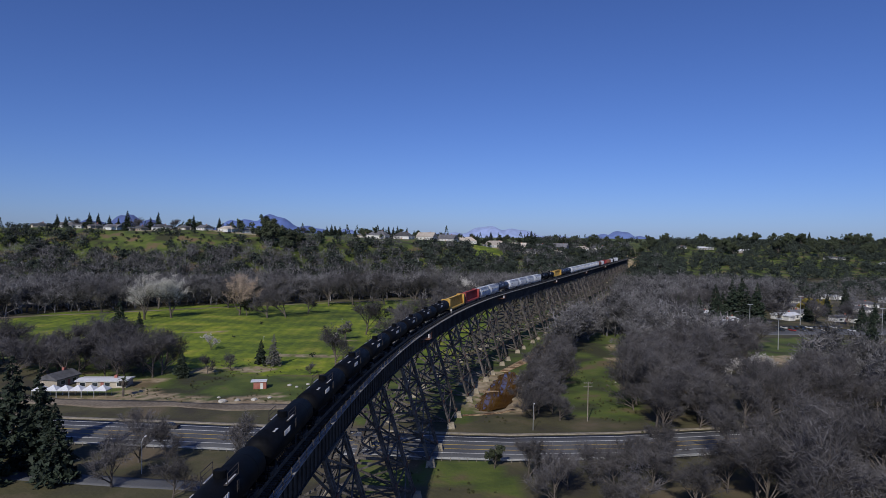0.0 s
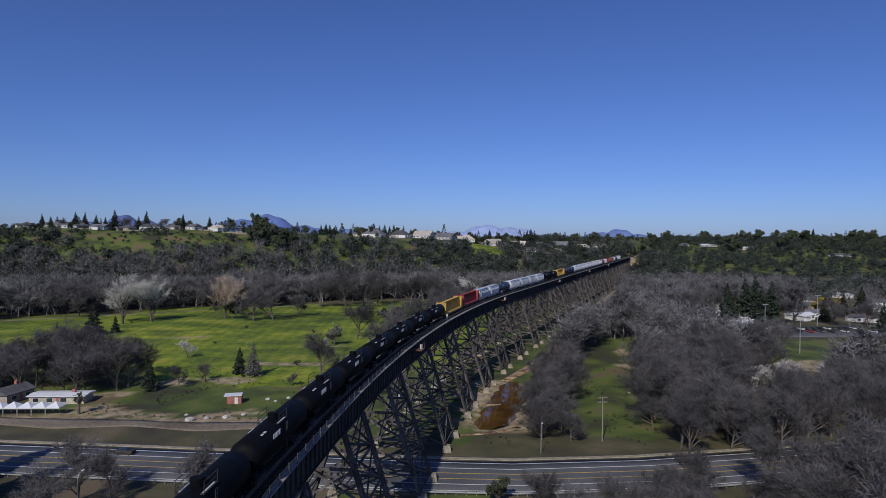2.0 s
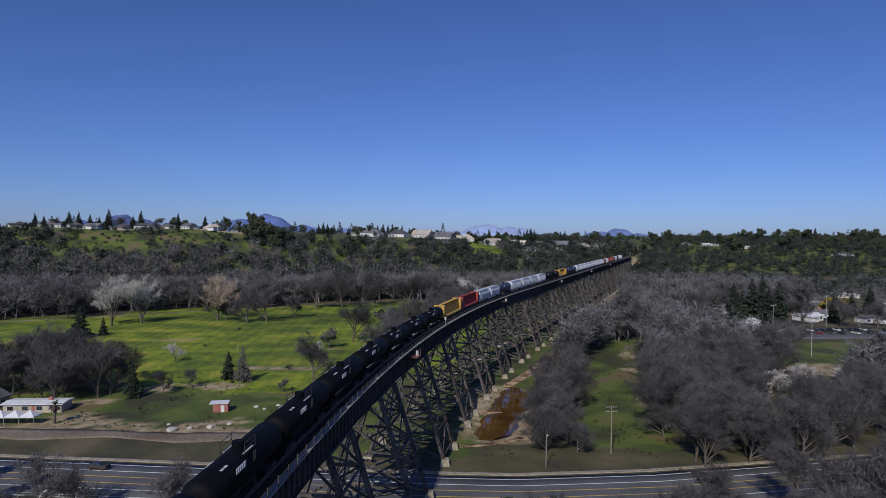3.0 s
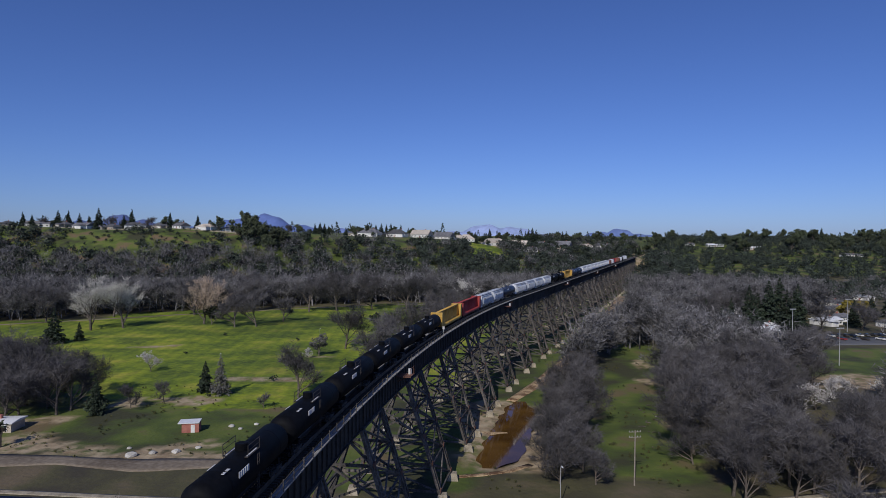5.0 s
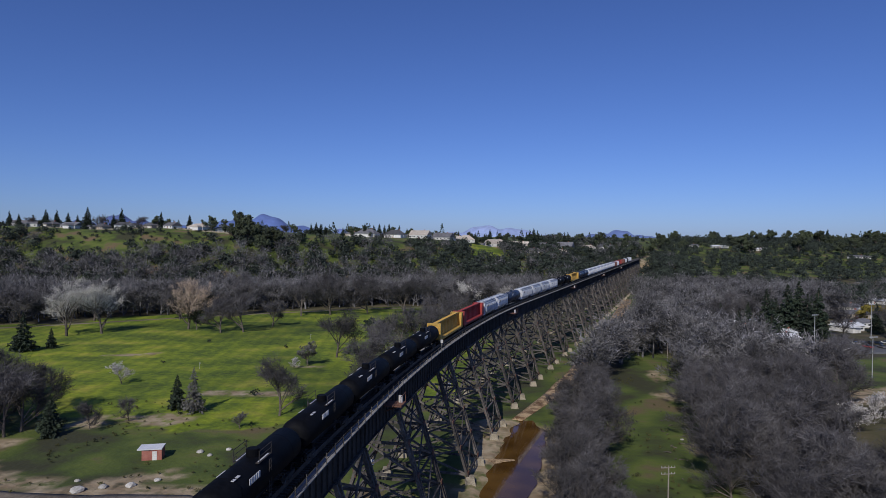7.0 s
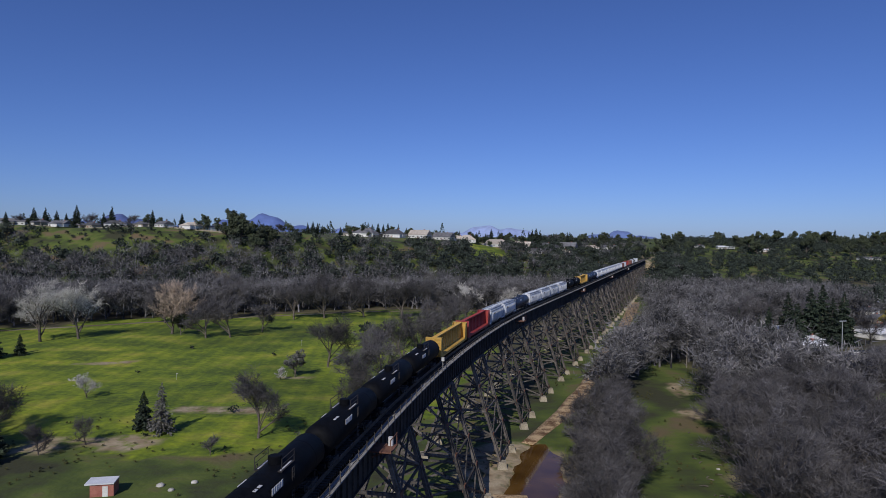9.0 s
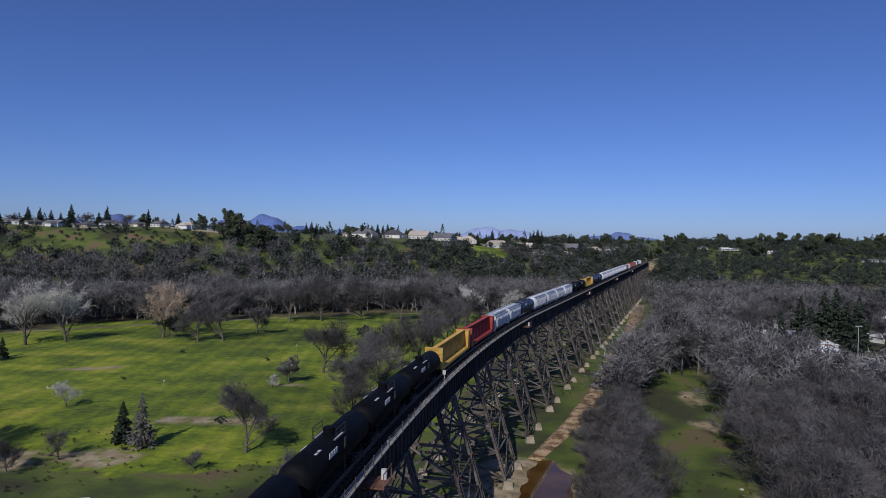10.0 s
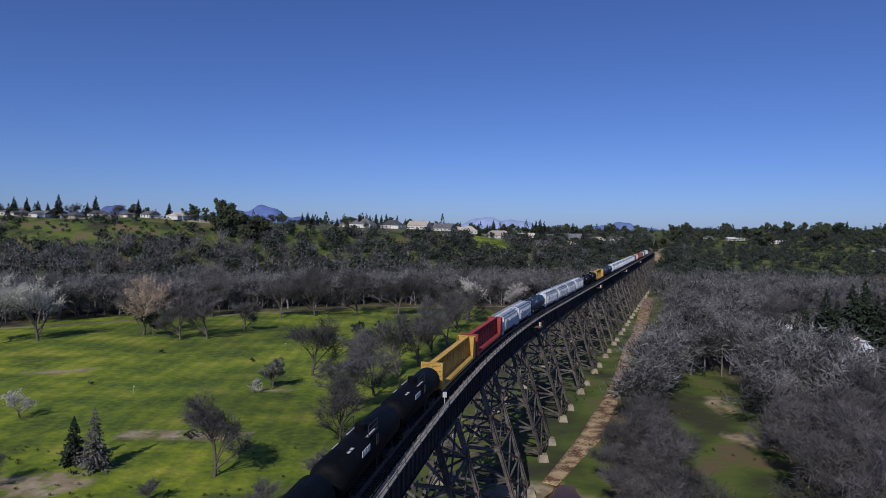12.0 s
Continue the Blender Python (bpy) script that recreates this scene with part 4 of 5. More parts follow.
def conifer_tree(name, label, seed, h, wide=0.2, mat="conifer", rows=26, size=0.4, group=""):
    rng = random.Random(seed)
    root = thing(name, label, "tree", group)
    b = Build()
    b.tube([(0, 0, -0.3), (0.05, 0, h * 0.5), (0, 0.03, h * 0.97)], [h * 0.018, h * 0.011, 0.03], 6)
    tris = []
    for i in range(rows):
        f = i / (rows - 1)
        z = h * (0.10 + 0.88 * f)
        reach = h * wide * (1 - f) ** 0.85 * rng.uniform(0.8, 1.3) + 0.15
        for k in range(max(4, int(11 * (1 - f) + 4))):
            a = rng.uniform(0, 2 * math.pi)
            rr = reach * rng.uniform(0.75, 1.12)
            tip = Vector((math.cos(a) * rr, math.sin(a) * rr, z - rr * 0.25 + rng.gauss(0, 0.15)))
            root_p = Vector((0, 0, z))
            if k % 3 == 0:
                b.beam(root_p, tip * 0.9 + root_p * 0.1, 0.05)
            for q in range(9):
                p = root_p.lerp(tip, rng.uniform(0.25, 1.0))
                v = Vector((rng.gauss(0, 1), rng.gauss(0, 1), rng.gauss(-0.3, 0.6))).normalized()
                w = v.cross(Vector((rng.gauss(0, 1), rng.gauss(0, 1), 1))).normalized()
                s = size * (0.5 + 0.8 * (1 - f)) * h / 14
                tris += [p + v * s, p - v * s * 0.4 + w * s * 0.5, p - v * s * 0.4 - w * s * 0.5]
    part("trunk", b, "bark", root)
    part("crown", tri_mesh("crown", np.array([tuple(t) for t in tris], np.float32), mat), mat, root)
    return root


rng = random.Random(7)
BARE = [bare_tree("bare_tree", "leafless grey-brown tree with fine twigs in grass", 10 + k, 13.0 + k * 0.6, 3600, length=1.9, width=0.055, spread=0.8, group="bare trees of the valley") for k in range(5)]
PALE = [bare_tree("pale_tree", "leafless tree with pale whitish twigs on the lawn", 30 + k, 15.0, 3400, "twig_pale", width=0.05, group="pale trees of the park") for k in range(2)]
WARM = bare_tree("budding_tree", "large tree with tan budding twigs on the lawn", 41, 16.0, 3600, "twig_warm", width=0.05)
WHITE = [bare_tree("blossom_tree", "small tree covered in white blossom", 50 + k, 5.0, 1150, "blossom", length=0.4, width=0.07, group="blossoming trees") for k in range(2)]
OAK = [oak_tree("oak_tree", "dark green evergreen oak with dense leaves", 60 + k, 10.0, group="evergreen oaks") for k in range(3)]
YEL = oak_tree("leafy_tree", "broad tree with yellow-green leaves", 66, 10.0, "yellowing")
CON = [conifer_tree("conifer_tree", "tall dark green conifer with a pointed top", 70 + k, 14.0, 0.22 + 0.035 * k, size=0.72, group="conifers") for k in range(3)]
GREY = conifer_tree("grey_conifer", "grey leafless cone-shaped tree on the lawn", 77, 13.0, 0.25, "twig_grey", 36, 0.42)
GREY_BUSH = oak_tree("grey_bushy_tree", "grey upright bushy tree on the lawn", 78, 9.5, "twig_grey", 44, 70, 0.26)
SHRUB = oak_tree("shrub", "low dark green shrub on the lawn", 80, 3.0, "conifer", 20, 60, 0.16, "shrubs")
placed = set()


def plant(proto, x, y, scale=1.0, turn=None, tall=1.0):
    turn = rng.uniform(0, 360) if turn is None else turn
    m = pose(x, y, ground_z(x, y) - 0.05, 0, 0, turn)
    ob = proto
    if proto in placed:
        ob = copy_thing(proto, m)
    placed.add(proto)
    ob.matrix_basis = m @ Matrix.Diagonal((scale, scale, scale * tall, 1))
    return ob


# single trees of the park
plant(PALE[0], -188, 374, 1.75)
plant(PALE[1], -176, 384, 1.7)
plant(WARM, -139, 402, 1.6)
plant(OAK[0], -133, 399, 1.1)
plant(BARE[2], -117, 390, 1.35)
plant(BARE[4], -106, 393, 1.3)
plant(BARE[0], -96, 412, 1.1)
plant(CON[2], -181, 332, 1.2)
plant(CON[1], -174, 340, 0.65)
plant(GREY, -70, 241, 1.0)
plant(CON[1], -76, 244, 0.72)
plant(CON[2], -99, 222, 0.7)
plant(CON[0], -96, 217, 0.6)
plant(WHITE[0], -108, 274, 1.5)
plant(BARE[1], -45, 327, 1.4)
plant(GREY_BUSH, -53, 308, 1.0)
plant(WHITE[1], -57, 303, 0.9)
plant(BARE[3], -45, 239, 1.05)
plant(SHRUB, -59, 262, 0.9)
plant(SHRUB, -40, 411, 2.7)
plant(SHRUB, -31.5, 412, 2.4)
plant(SHRUB, -73, 238, 0.5)
plant(SHRUB, -72, 347, 0.7)
plant(SHRUB, -111, 360, 0.75)
plant(SHRUB, -110, 309, 0.55)
for x, y, k, sc in ((-16, 326, 4, 1.2), (-10, 345, 1, 1.15), (-21, 302, 2, 1.15), (-26, 281, 0, 1.1), (-24, 262, 3, 0.8), (-6, 365, 3, 1.2), (0, 385, 2, 1.1), (5, 420, 0, 1.2), (10, 450, 1, 1.3), (-12, 480, 3, 1.3), (-28, 470, 0, 1.45), (-52, 478, 2, 1.5), (-75, 470, 4, 1.5), (-92, 462, 1, 1.4), (-130, 462, 3, 1.5), (-160, 440, 0, 1.5), (-205, 428, 2, 1.5), (-232, 405, 1, 1.5)):
    plant(BARE[k], x, y, sc * 1.15)
plant(PALE[1], 12, 470, 1.4)
plant(PALE[0], 40, 500, 1.1)

# woods: strips that are filled tree by tree near the camera
WOODS = [
    ([(25, 172), (33, 222), (45, 264), (58, 300), (70, 330), (80, 332), (66, 306), (49, 250), (38, 200), (36, 172)], 6.2, "bare"),
    ([(59, 161), (57, 200), (69, 245), (93, 312), (106, 330), (134, 322), (128, 300), (122, 262), (140, 240), (190, 230), (190, 192), (110, 175)], 8.4, "bare"),
    ([(15, 108), (18, 136), (34, 139), (70, 144), (150, 160), (190, 165), (180, 100), (120, 80), (60, 90)], 10.5, "bare"),
    ([(-165, 212), (-165, 262), (-138, 256), (-110, 238), (-102, 214), (-120, 206)], 9.2, "bare"),
    ([(-240, 225), (-240, 262), (-170, 240), (-165, 212), (-200, 205)], 9.0, "mix"),
    ([(-75, 112), (-80, 136), (-36, 136), (-30, 120), (-50, 105)], 13.0, "bare"),
]
BLOSSOM_GAP = [(86, 194), (97, 192), (130, 222), (138, 246), (120, 247), (100, 226)]
WOODS_BEYOND = [
    ([(74, 326), (94, 385), (122, 465), (160, 560), (190, 600), (190, 560), (150, 440), (140, 390), (104, 335), (80, 330)], 8.5),
    ([(-340, 300), (-252, 402), (-190, 452), (-120, 490), (-40, 528), (60, 530), (90, 575), (-40, 575), (-120, 540), (-230, 490), (-350, 390)], 8.5),
    ([(150, 440), (190, 560), (190, 600), (240, 640), (300, 560), (250, 470)], 9.0),
    ([(-330, 215), (-330, 290), (-235, 258), (-240, 222)], 9.0),
]


def scatter(poly, gap, seed):
    r = random.Random(seed)
    x0, x1 = min(p[0] for p in poly), max(p[0] for p in poly)
    y0, y1 = min(p[1] for p in poly), max(p[1] for p in poly)
    y = y0
    out = []
    while y < y1:
        x = x0 + r.uniform(0, gap)
        while x < x1:
            px, py = x + r.uniform(-0.4, 0.4) * gap, y + r.uniform(-0.4, 0.4) * gap
            if in_poly(px, py, poly):
                out.append((px, py))
            x += gap
        y += gap * 0.9
    return out


farther = []         # trees of these strips that stand too far off to count
for k, (poly, gap, kind) in enumerate(WOODS):
    for x, y in scatter(poly, gap, 100 + k):
        if abs(from_line(x, y)[1]) < 10 and y > 290 or in_poly(x, y, BLOSSOM_GAP):
            continue
        if y > 268 or (k == 2 and x > 168) or (k == 1 and x > 135):
            farther.append((x, y))
            continue
        pick = rng.random()
        if kind == "mix" and pick < 0.45:
            plant(rng.choice(OAK), x, y, rng.uniform(0.9, 1.3))
        else:
            low = 0.62 if y < 142 and x < 62 else (0.66, 0.86, 1.0, 0.9, 1.0, 1.0)[k]
            plant(rng.choice(BARE), x, y, low * rng.uniform(0.8, 1.25), tall=rng.uniform(0.9, 1.15))
for x, y, sc in ((103, 228, 1.5), (112, 232, 1.6), (120, 240, 1.7), (128, 246, 1.5), (96, 214, 1.4), (134, 236, 1.7), (108, 208, 1.3), (116, 219, 1.5), (90, 204, 1.5)):
    plant(rng.choice(WHITE), x, y, sc)
for x, y, sc in ((158, 395, 1.35), (168, 390, 1.5), (176, 402, 1.45), (150, 388, 1.1), (246, 372, 1.2), (262, 385, 1.2), (205, 300, 1.3), (180, 398, 2.0), (188, 402, 2.1), (195, 396, 1.9), (186, 390, 1.7), (172, 404, 1.8), (130, 380, 1.1), (-90, 128, 1.6), (-82, 121, 1.2), (-101, 135, 1.7), (-96, 118, 1.5)):
    plant(rng.choice(CON), x, y, sc)
for x, y, k in ((27, 201, 0), (30, 213, 1), (32, 226, 2), (25, 191, 3), (34, 236, 4), (23, 181, 1), (38, 250, 0)):
    plant(BARE[k], x, y, 0.62)
plant(YEL, 258, 455, 1.2)
plant(YEL, 275, 460, 1.1)


# the same trees farther off, too many to count
def joined_woods(name, label, spots, seed, protos, lo, hi):
    r = random.Random(seed)
    shapes = []
    for p in protos:
        crown = [c for c in p.children if c.name.startswith("crown")][0].data
        trunk = [c for c in p.children if c.name.startswith("trunk")][0].data
        cv = np.empty(len(crown.vertices) * 3, np.float32)
        crown.vertices.foreach_get("co", cv)
        cv = cv.reshape(-1, 3, 3)
        thin = cv[::4].copy()
        base = thin[:, :2].mean(1, keepdims=True)
        thin[:, :2] = base + (thin[:, :2] - base) * 2.1
        trunk.calc_loop_triangles()
        tv = np.array([trunk.vertices[i].co for t in trunk.loop_triangles[:260] for i in t.vertices], np.float32)
        shapes.append(np.concatenate([thin.reshape(-1, 3), tv]))
    out = []
    for x, y in spots:
        a, k = r.uniform(0, 6.3), r.uniform(lo, hi)
        c, sn = math.cos(a) * k, math.sin(a) * k
        t = r.choice(shapes)
        out.append(np.stack([t[:, 0] * c - t[:, 1] * sn + x, t[:, 0] * sn + t[:, 1] * c + y, t[:, 2] * k + ground_z(x, y)], -1))
    return tagged(new(name, tri_mesh(name, np.concatenate(out), "far_wood")), label, "woods", kind="stuff")


beyond = [p for k, (poly, gap) in enumerate(WOODS_BEYOND) for p in scatter(poly, gap, 200 + k) if not (abs(from_line(*p)[1]) < 12 and p[1] > 290) and not (132 < p[0] < 190 and 318 < p[1] < 376)]
joined_woods("leafless_woods", "leafless grey woods along the trestle and park", beyond + farther, 21, BARE, 1.0, 1.6)


# far woods, too many to count
def far_tree(kind, r):
    out = []
    if kind == "bare":
        for k in range(110):
            a, e = r.uniform(0, 2 * math.pi), r.uniform(-0.25, 1.2)
            d = Vector((math.cos(a) * math.cos(e), math.sin(a) * math.cos(e), math.sin(e)))
            p = Vector((0, 0, 4.2)) + Vector((d.x * 4.6, d.y * 4.6, d.z * 5.4)) * r.uniform(0.35, 1.0)
            v = (d + Vector((r.gauss(0, 0.5), r.gauss(0, 0.5), r.gauss(0.2, 0.4)))).normalized()
            w = v.cross(Vector((r.gauss(0, 1), r.gauss(0, 1), r.gauss(0, 1)))).normalized() * 0.13
            out += [p - w, p + w, p + v * r.uniform(1.2, 2.4)]
        for k in range(5):
            a = r.uniform(0, 6.3)
            q = Vector((math.cos(a) * 2.4, math.sin(a) * 2.4, 6.5))
            out += [Vector((-0.22, 0, -0.5)), Vector((0.22, 0.1, -0.5)), q]
    elif kind == "oak":
        cl = [(Vector((r.gauss(0, 1.9), r.gauss(0, 1.9), r.uniform(2.2, 6.2))), r.uniform(1.1, 1.9)) for k in range(12)]
        for c, q in cl:
            for k in range(13):
                v = Vector((r.gauss(0, 1), r.gauss(0, 1), r.gauss(0, 0.8))).normalized()
                p = c + v * q
                a = Vector((r.gauss(0, 1), r.gauss(0, 1), r.gauss(0, 1))).normalized()
                w = a.cross(v).normalized()
                s = r.uniform(0.4, 0.85)
                out += [p + a * s, p - a * s * 0.5 + w * s, p - a * s * 0.5 - w * s]
        out += [Vector((-0.3, 0, -0.5)), Vector((0.3, 0, -0.5)), Vector((0, 0.2, 4))]
    else:
        for k in range(150):
            f = r.random() ** 0.7
            z = 1.2 + 12.8 * (1 - f)
            a, q = r.uniform(0, 6.3), 4.2 * f * r.uniform(0.5, 1.1) + 0.1
            p = Vector((math.cos(a) * q, math.sin(a) * q, z))
            v = Vector((math.cos(a), math.sin(a), -0.5 + r.gauss(0, 0.4))).normalized()
            w = v.cross(Vector((r.gauss(0, 1), r.gauss(0, 1), 1))).normalized()
            s = r.uniform(0.55, 1.0)
            out += [p + v * s, p - v * s * 0.5 + w * s * 0.7, p - v * s * 0.5 - w * s * 0.7]
        out += [Vector((-0.2, 0, -0.5)), Vector((0.2, 0, -0.5)), Vector((0, 0, 13))]
    return np.array([tuple(p) for p in out], np.float32)


def far_woods(name, kind, mat, label, spots, seed, size):
    r = random.Random(seed)
    protos = [far_tree(kind, r) for k in range(6)]
    out = []
    for x, y in spots:
        a, k = r.uniform(0, 6.3), size * r.uniform(0.65, 1.25)
        c, sn = math.cos(a) * k, math.sin(a) * k
        t = r.choice(protos)
        out.append(np.stack([t[:, 0] * c - t[:, 1] * sn + x, t[:, 0] * sn + t[:, 1] * c + y, t[:, 2] * k * r.uniform(0.85, 1.15) + ground_z(x, y)], -1))
    ob = new(name, tri_mesh(name, np.concatenate(out), mat))
    return tagged(ob, label, "woods", kind="stuff")


def random_spots(n, box, seed, keep):
    g = np.random.default_rng(seed)
    x, y = g.uniform(box[0], box[1], n), g.uniform(box[2], box[3], n)
    ok = keep(x, y)
    return list(zip(x[ok].tolist(), y[ok].tolist()))


def clear_of(x, y):
    s, a = from_line(x, y)
    ok = (np.abs(a) > 11) | (y < 200)
    for k, poly in enumerate(HILL_GREENS):
        ok &= ~in_poly(x, y, poly) | (wave(x, y, 6, 2.2) > (0.62 if k in (0, 5) else 0.96))
    return ok


def left_bluff(x, y):
    z = height(x, y)
    return (z < np.interp(x, [-300, -160, -120, 0, 110, 190], [51, 49, 44, 40, 37, 70])) & (y > np.interp(x, [-700, -300, -120, 60, 120], [400, 470, 535, 570, 600])) & clear_of(x, y)


far_woods("valley_woods", "bare", "far_wood", "leafless grey woods at the foot of the bluff", random_spots(2200, (-620, 200, 480, 700), 1, lambda x, y: left_bluff(x, y) & (height(x, y) < 30)), 2, 1.5)
far_woods("bluff_woods", "oak", "far_oak", "dark green oak scrub on the bluff", random_spots(6400, (-700, 300, 560, 1080), 3, lambda x, y: left_bluff(x, y) & ((height(x, y) > 4) | (wave(x, y, 17, 0.7) > 0.35)) & (wave(x, y, 22, 0.7) > -0.75)), 4, 1.35)
far_woods("slope_bare_woods", "bare", "far_wood", "leafless grey trees among the oaks of the bluff", random_spots(1300, (-700, 300, 560, 1080), 13, lambda x, y: left_bluff(x, y) & (height(x, y) > 6)), 14, 1.35)
TOWN_GAP = [(132, 318), (178, 318), (196, 368), (150, 376)]
RIGHT_TOWN = [(140, 330), (230, 500), (420, 520), (420, 330), (230, 300)]
far_woods("east_bare_woods", "bare", "far_wood", "leafless grey woods between the houses", random_spots(1700, (120, 900, 340, 780), 5, lambda x, y: clear_of(x, y) & (y > 330 + 0.25 * np.abs(x - 200)) & (~in_poly(x, y, RIGHT_TOWN) | (wave(x, y, 13, 1.0) > 0.4)) & ~in_poly(x, y, TOWN_GAP) & (from_line(x, y)[1] > 16)), 6, 1.05)
far_woods("east_oak_woods", "oak", "far_oak", "dark green wooded slope on the far side of the valley", random_spots(6000, (170, 1500, 560, 1500), 7, lambda x, y: clear_of(x, y) & (from_line(x, y)[1] > 14)), 8, 1.3)
far_woods("plateau_oaks", "oak", "far_oak", "dark trees along the top of the bluffs", random_spots(1600, (-1000, 1500, 740, 1700), 9, lambda x, y: (height(x, y) > 40) & (wave(x, y, 60, 2.0) > 0.1) & (y > np.interp(x, [-700, -200, 0, 250, 800], [800, 790, 1000, 1150, 1250]))), 10, 1.3)
far_woods("plateau_conifers", "conifer", "conifer", "pointed dark conifers on the skyline", random_spots(90, (-700, 900, 800, 1500), 11, lambda x, y: (height(x, y) > 42) & (y > np.interp(x, [-700, -200, 0, 250, 800], [770, 770, 980, 1100, 1200]))), 12, 1.3)


# trees of the skyline: bearing, distance, height, kind
SKYLINE = [(-0.695, 690, 17, 0), (-0.68, 690, 14, 1), (-0.637, 700, 20, 1), (-0.62, 720, 21, 0), (-0.602, 700, 17, 2), (-0.587, 690, 15, 1), (-0.571, 690, 24, 2), (-0.517, 690, 23, 0), (-0.53, 700, 17, 1), (-0.455, 690, 18, 0), (-0.462, 690, 14, 3), (-0.41, 690, 16, 1), (-0.377, 680, 17, 3), (-0.333, 640, 33, 3), (-0.318, 640, 30, 4), (-0.333, 650, 18, 5), (-0.298, 640, 22, 0), (-0.285, 640, 20, 3), (-0.275, 650, 20, 4), (-0.295, 630, 18, 5), (-0.22, 800, 15, 0), (-0.212, 800, 17, 1), (-0.205, 810, 15, 2), (-0.198, 800, 13, 0), (-0.122, 910, 18, 0), (-0.113, 910, 20, 1), (-0.105, 910, 19, 0), (-0.098, 910, 21, 2), (-0.082, 915, 20, 0), (-0.07, 915, 16, 1), (-0.03, 920, 13, 3), (0.011, 960, 15, 0), (0.06, 930, 20, 1), (0.075, 930, 15, 3), (0.086, 930, 16, 4), (0.117, 905, 22, 0), (0.122, 900, 26, 0), (0.128, 900, 28, 1), (0.134, 905, 25, 0), (0.14, 905, 20, 1), (0.155, 930, 15, 0), (0.176, 930, 22, 0), (0.182, 930, 20, 2), (0.203, 960, 20, 3), (0.23, 980, 22, 4), (0.253, 1000, 19, 3), (0.277, 1000, 21, 5), (0.322, 980, 26, 3), (0.33, 1000, 22, 4), (0.31, 1000, 19, 5), (0.38, 1050, 15, 3), (0.48, 1150, 19, 3), (0.55, 1150, 24, 4), (0.558, 1150, 24, 5), (0.584, 1150, 28, 0), (0.60, 1150, 19, 3), (0.64, 1100, 18, 4), (0.66, 1100, 17, 3), (0.69, 1050, 18, 0), (0.68, 1060, 16, 2)]
for bear, d, h, k in SKYLINE:
    x, y = 2.8 + bear * d, 52.7 + d
    if k < 3:
        plant(CON[k], x, y, h / 14, tall=1.0)
    else:
        plant(OAK[k - 3], x, y, h / 10)

sk = random.Random(17)
for k in range(46):
    bear, d = sk.uniform(0.34, 0.72), sk.uniform(960, 1250)
    plant(sk.choice(OAK), 2.8 + bear * d, 52.7 + d, sk.uniform(1.6, 2.7))
for k in range(24):
    bear, d = sk.uniform(-0.7, -0.2), sk.uniform(700, 760)
    plant(sk.choice(OAK + BARE[:2]), 2.8 + bear * d, 52.7 + d, sk.uniform(0.7, 1.2))
for k in range(44):
    bear, d = sk.uniform(-0.2, 0.3), sk.uniform(900, 990)
    plant(sk.choice(OAK), 2.8 + bear * d, 52.7 + d, sk.uniform(0.9, 1.7))
for x, y, k in ((126, 262, 1.2), (138, 285, 1.1), (118, 275, 1.1), (150, 300, 1.0), (134, 300, 0.9), (212, 402, 1.1), (232, 398, 1.0), (252, 395, 1.0), (146, 400, 1.2), (192, 430, 1.2), (214, 440, 1.2), (160, 430, 1.1), (232, 470, 1.2), (180, 460, 1.2)):
    plant(sk.choice(BARE), x, y, k)
for x, y, k in ((200, 412, 1.3), (150, 410, 1.2), (238, 415, 1.2), (222, 450, 1.3), (265, 440, 1.2), (290, 460, 1.4), (280, 400, 1.1)):
    plant(sk.choice(CON), x, y, k)


def in_green(x, y):
    ok = in_poly(x, y, HILL_GREENS[0]) | in_poly(x, y, HILL_GREENS[5]) | in_poly(x, y, [(-700, 640), (-700, 735), (-400, 735), (-400, 650)])
    return ok & (wave(x, y, 11, 1.7) + 0.7 * wave(x, y, 5, 0.4) > -0.1)


far_woods("hill_scrub", "oak", "far_oak", "low dark scrub scattered over the grassy bluff", random_spots(5200, (-700, 260, 640, 940), 31, in_green), 32, 0.45)

def weedy(x, y):
    s, a = from_line(x, y)
    edge = in_poly(x, y, PARK_EDGE) | in_poly(x, y, CLEARING) | in_poly(x, y, LAWN_SOUTH)
    strip = (y > 172) & (s < 560) & (((a > 9) & (a < 13)) | ((a > 24) & (a < 28)))
    verge = (y > 162) & (y < 178) & (x > -14) & (x < 60)
    return (edge | strip | verge) & ~in_poly(x, y, POND) & (wave(x, y, 7, 0.9) + 0.6 * wave(x, y, 2.6, 2.4) > 0.12)


far_woods("weed_tufts", "oak", "weeds", "rank dark weeds tufted over the rough grass", random_spots(7000, (-165, 130, 118, 430), 41, weedy), 42, 0.085)

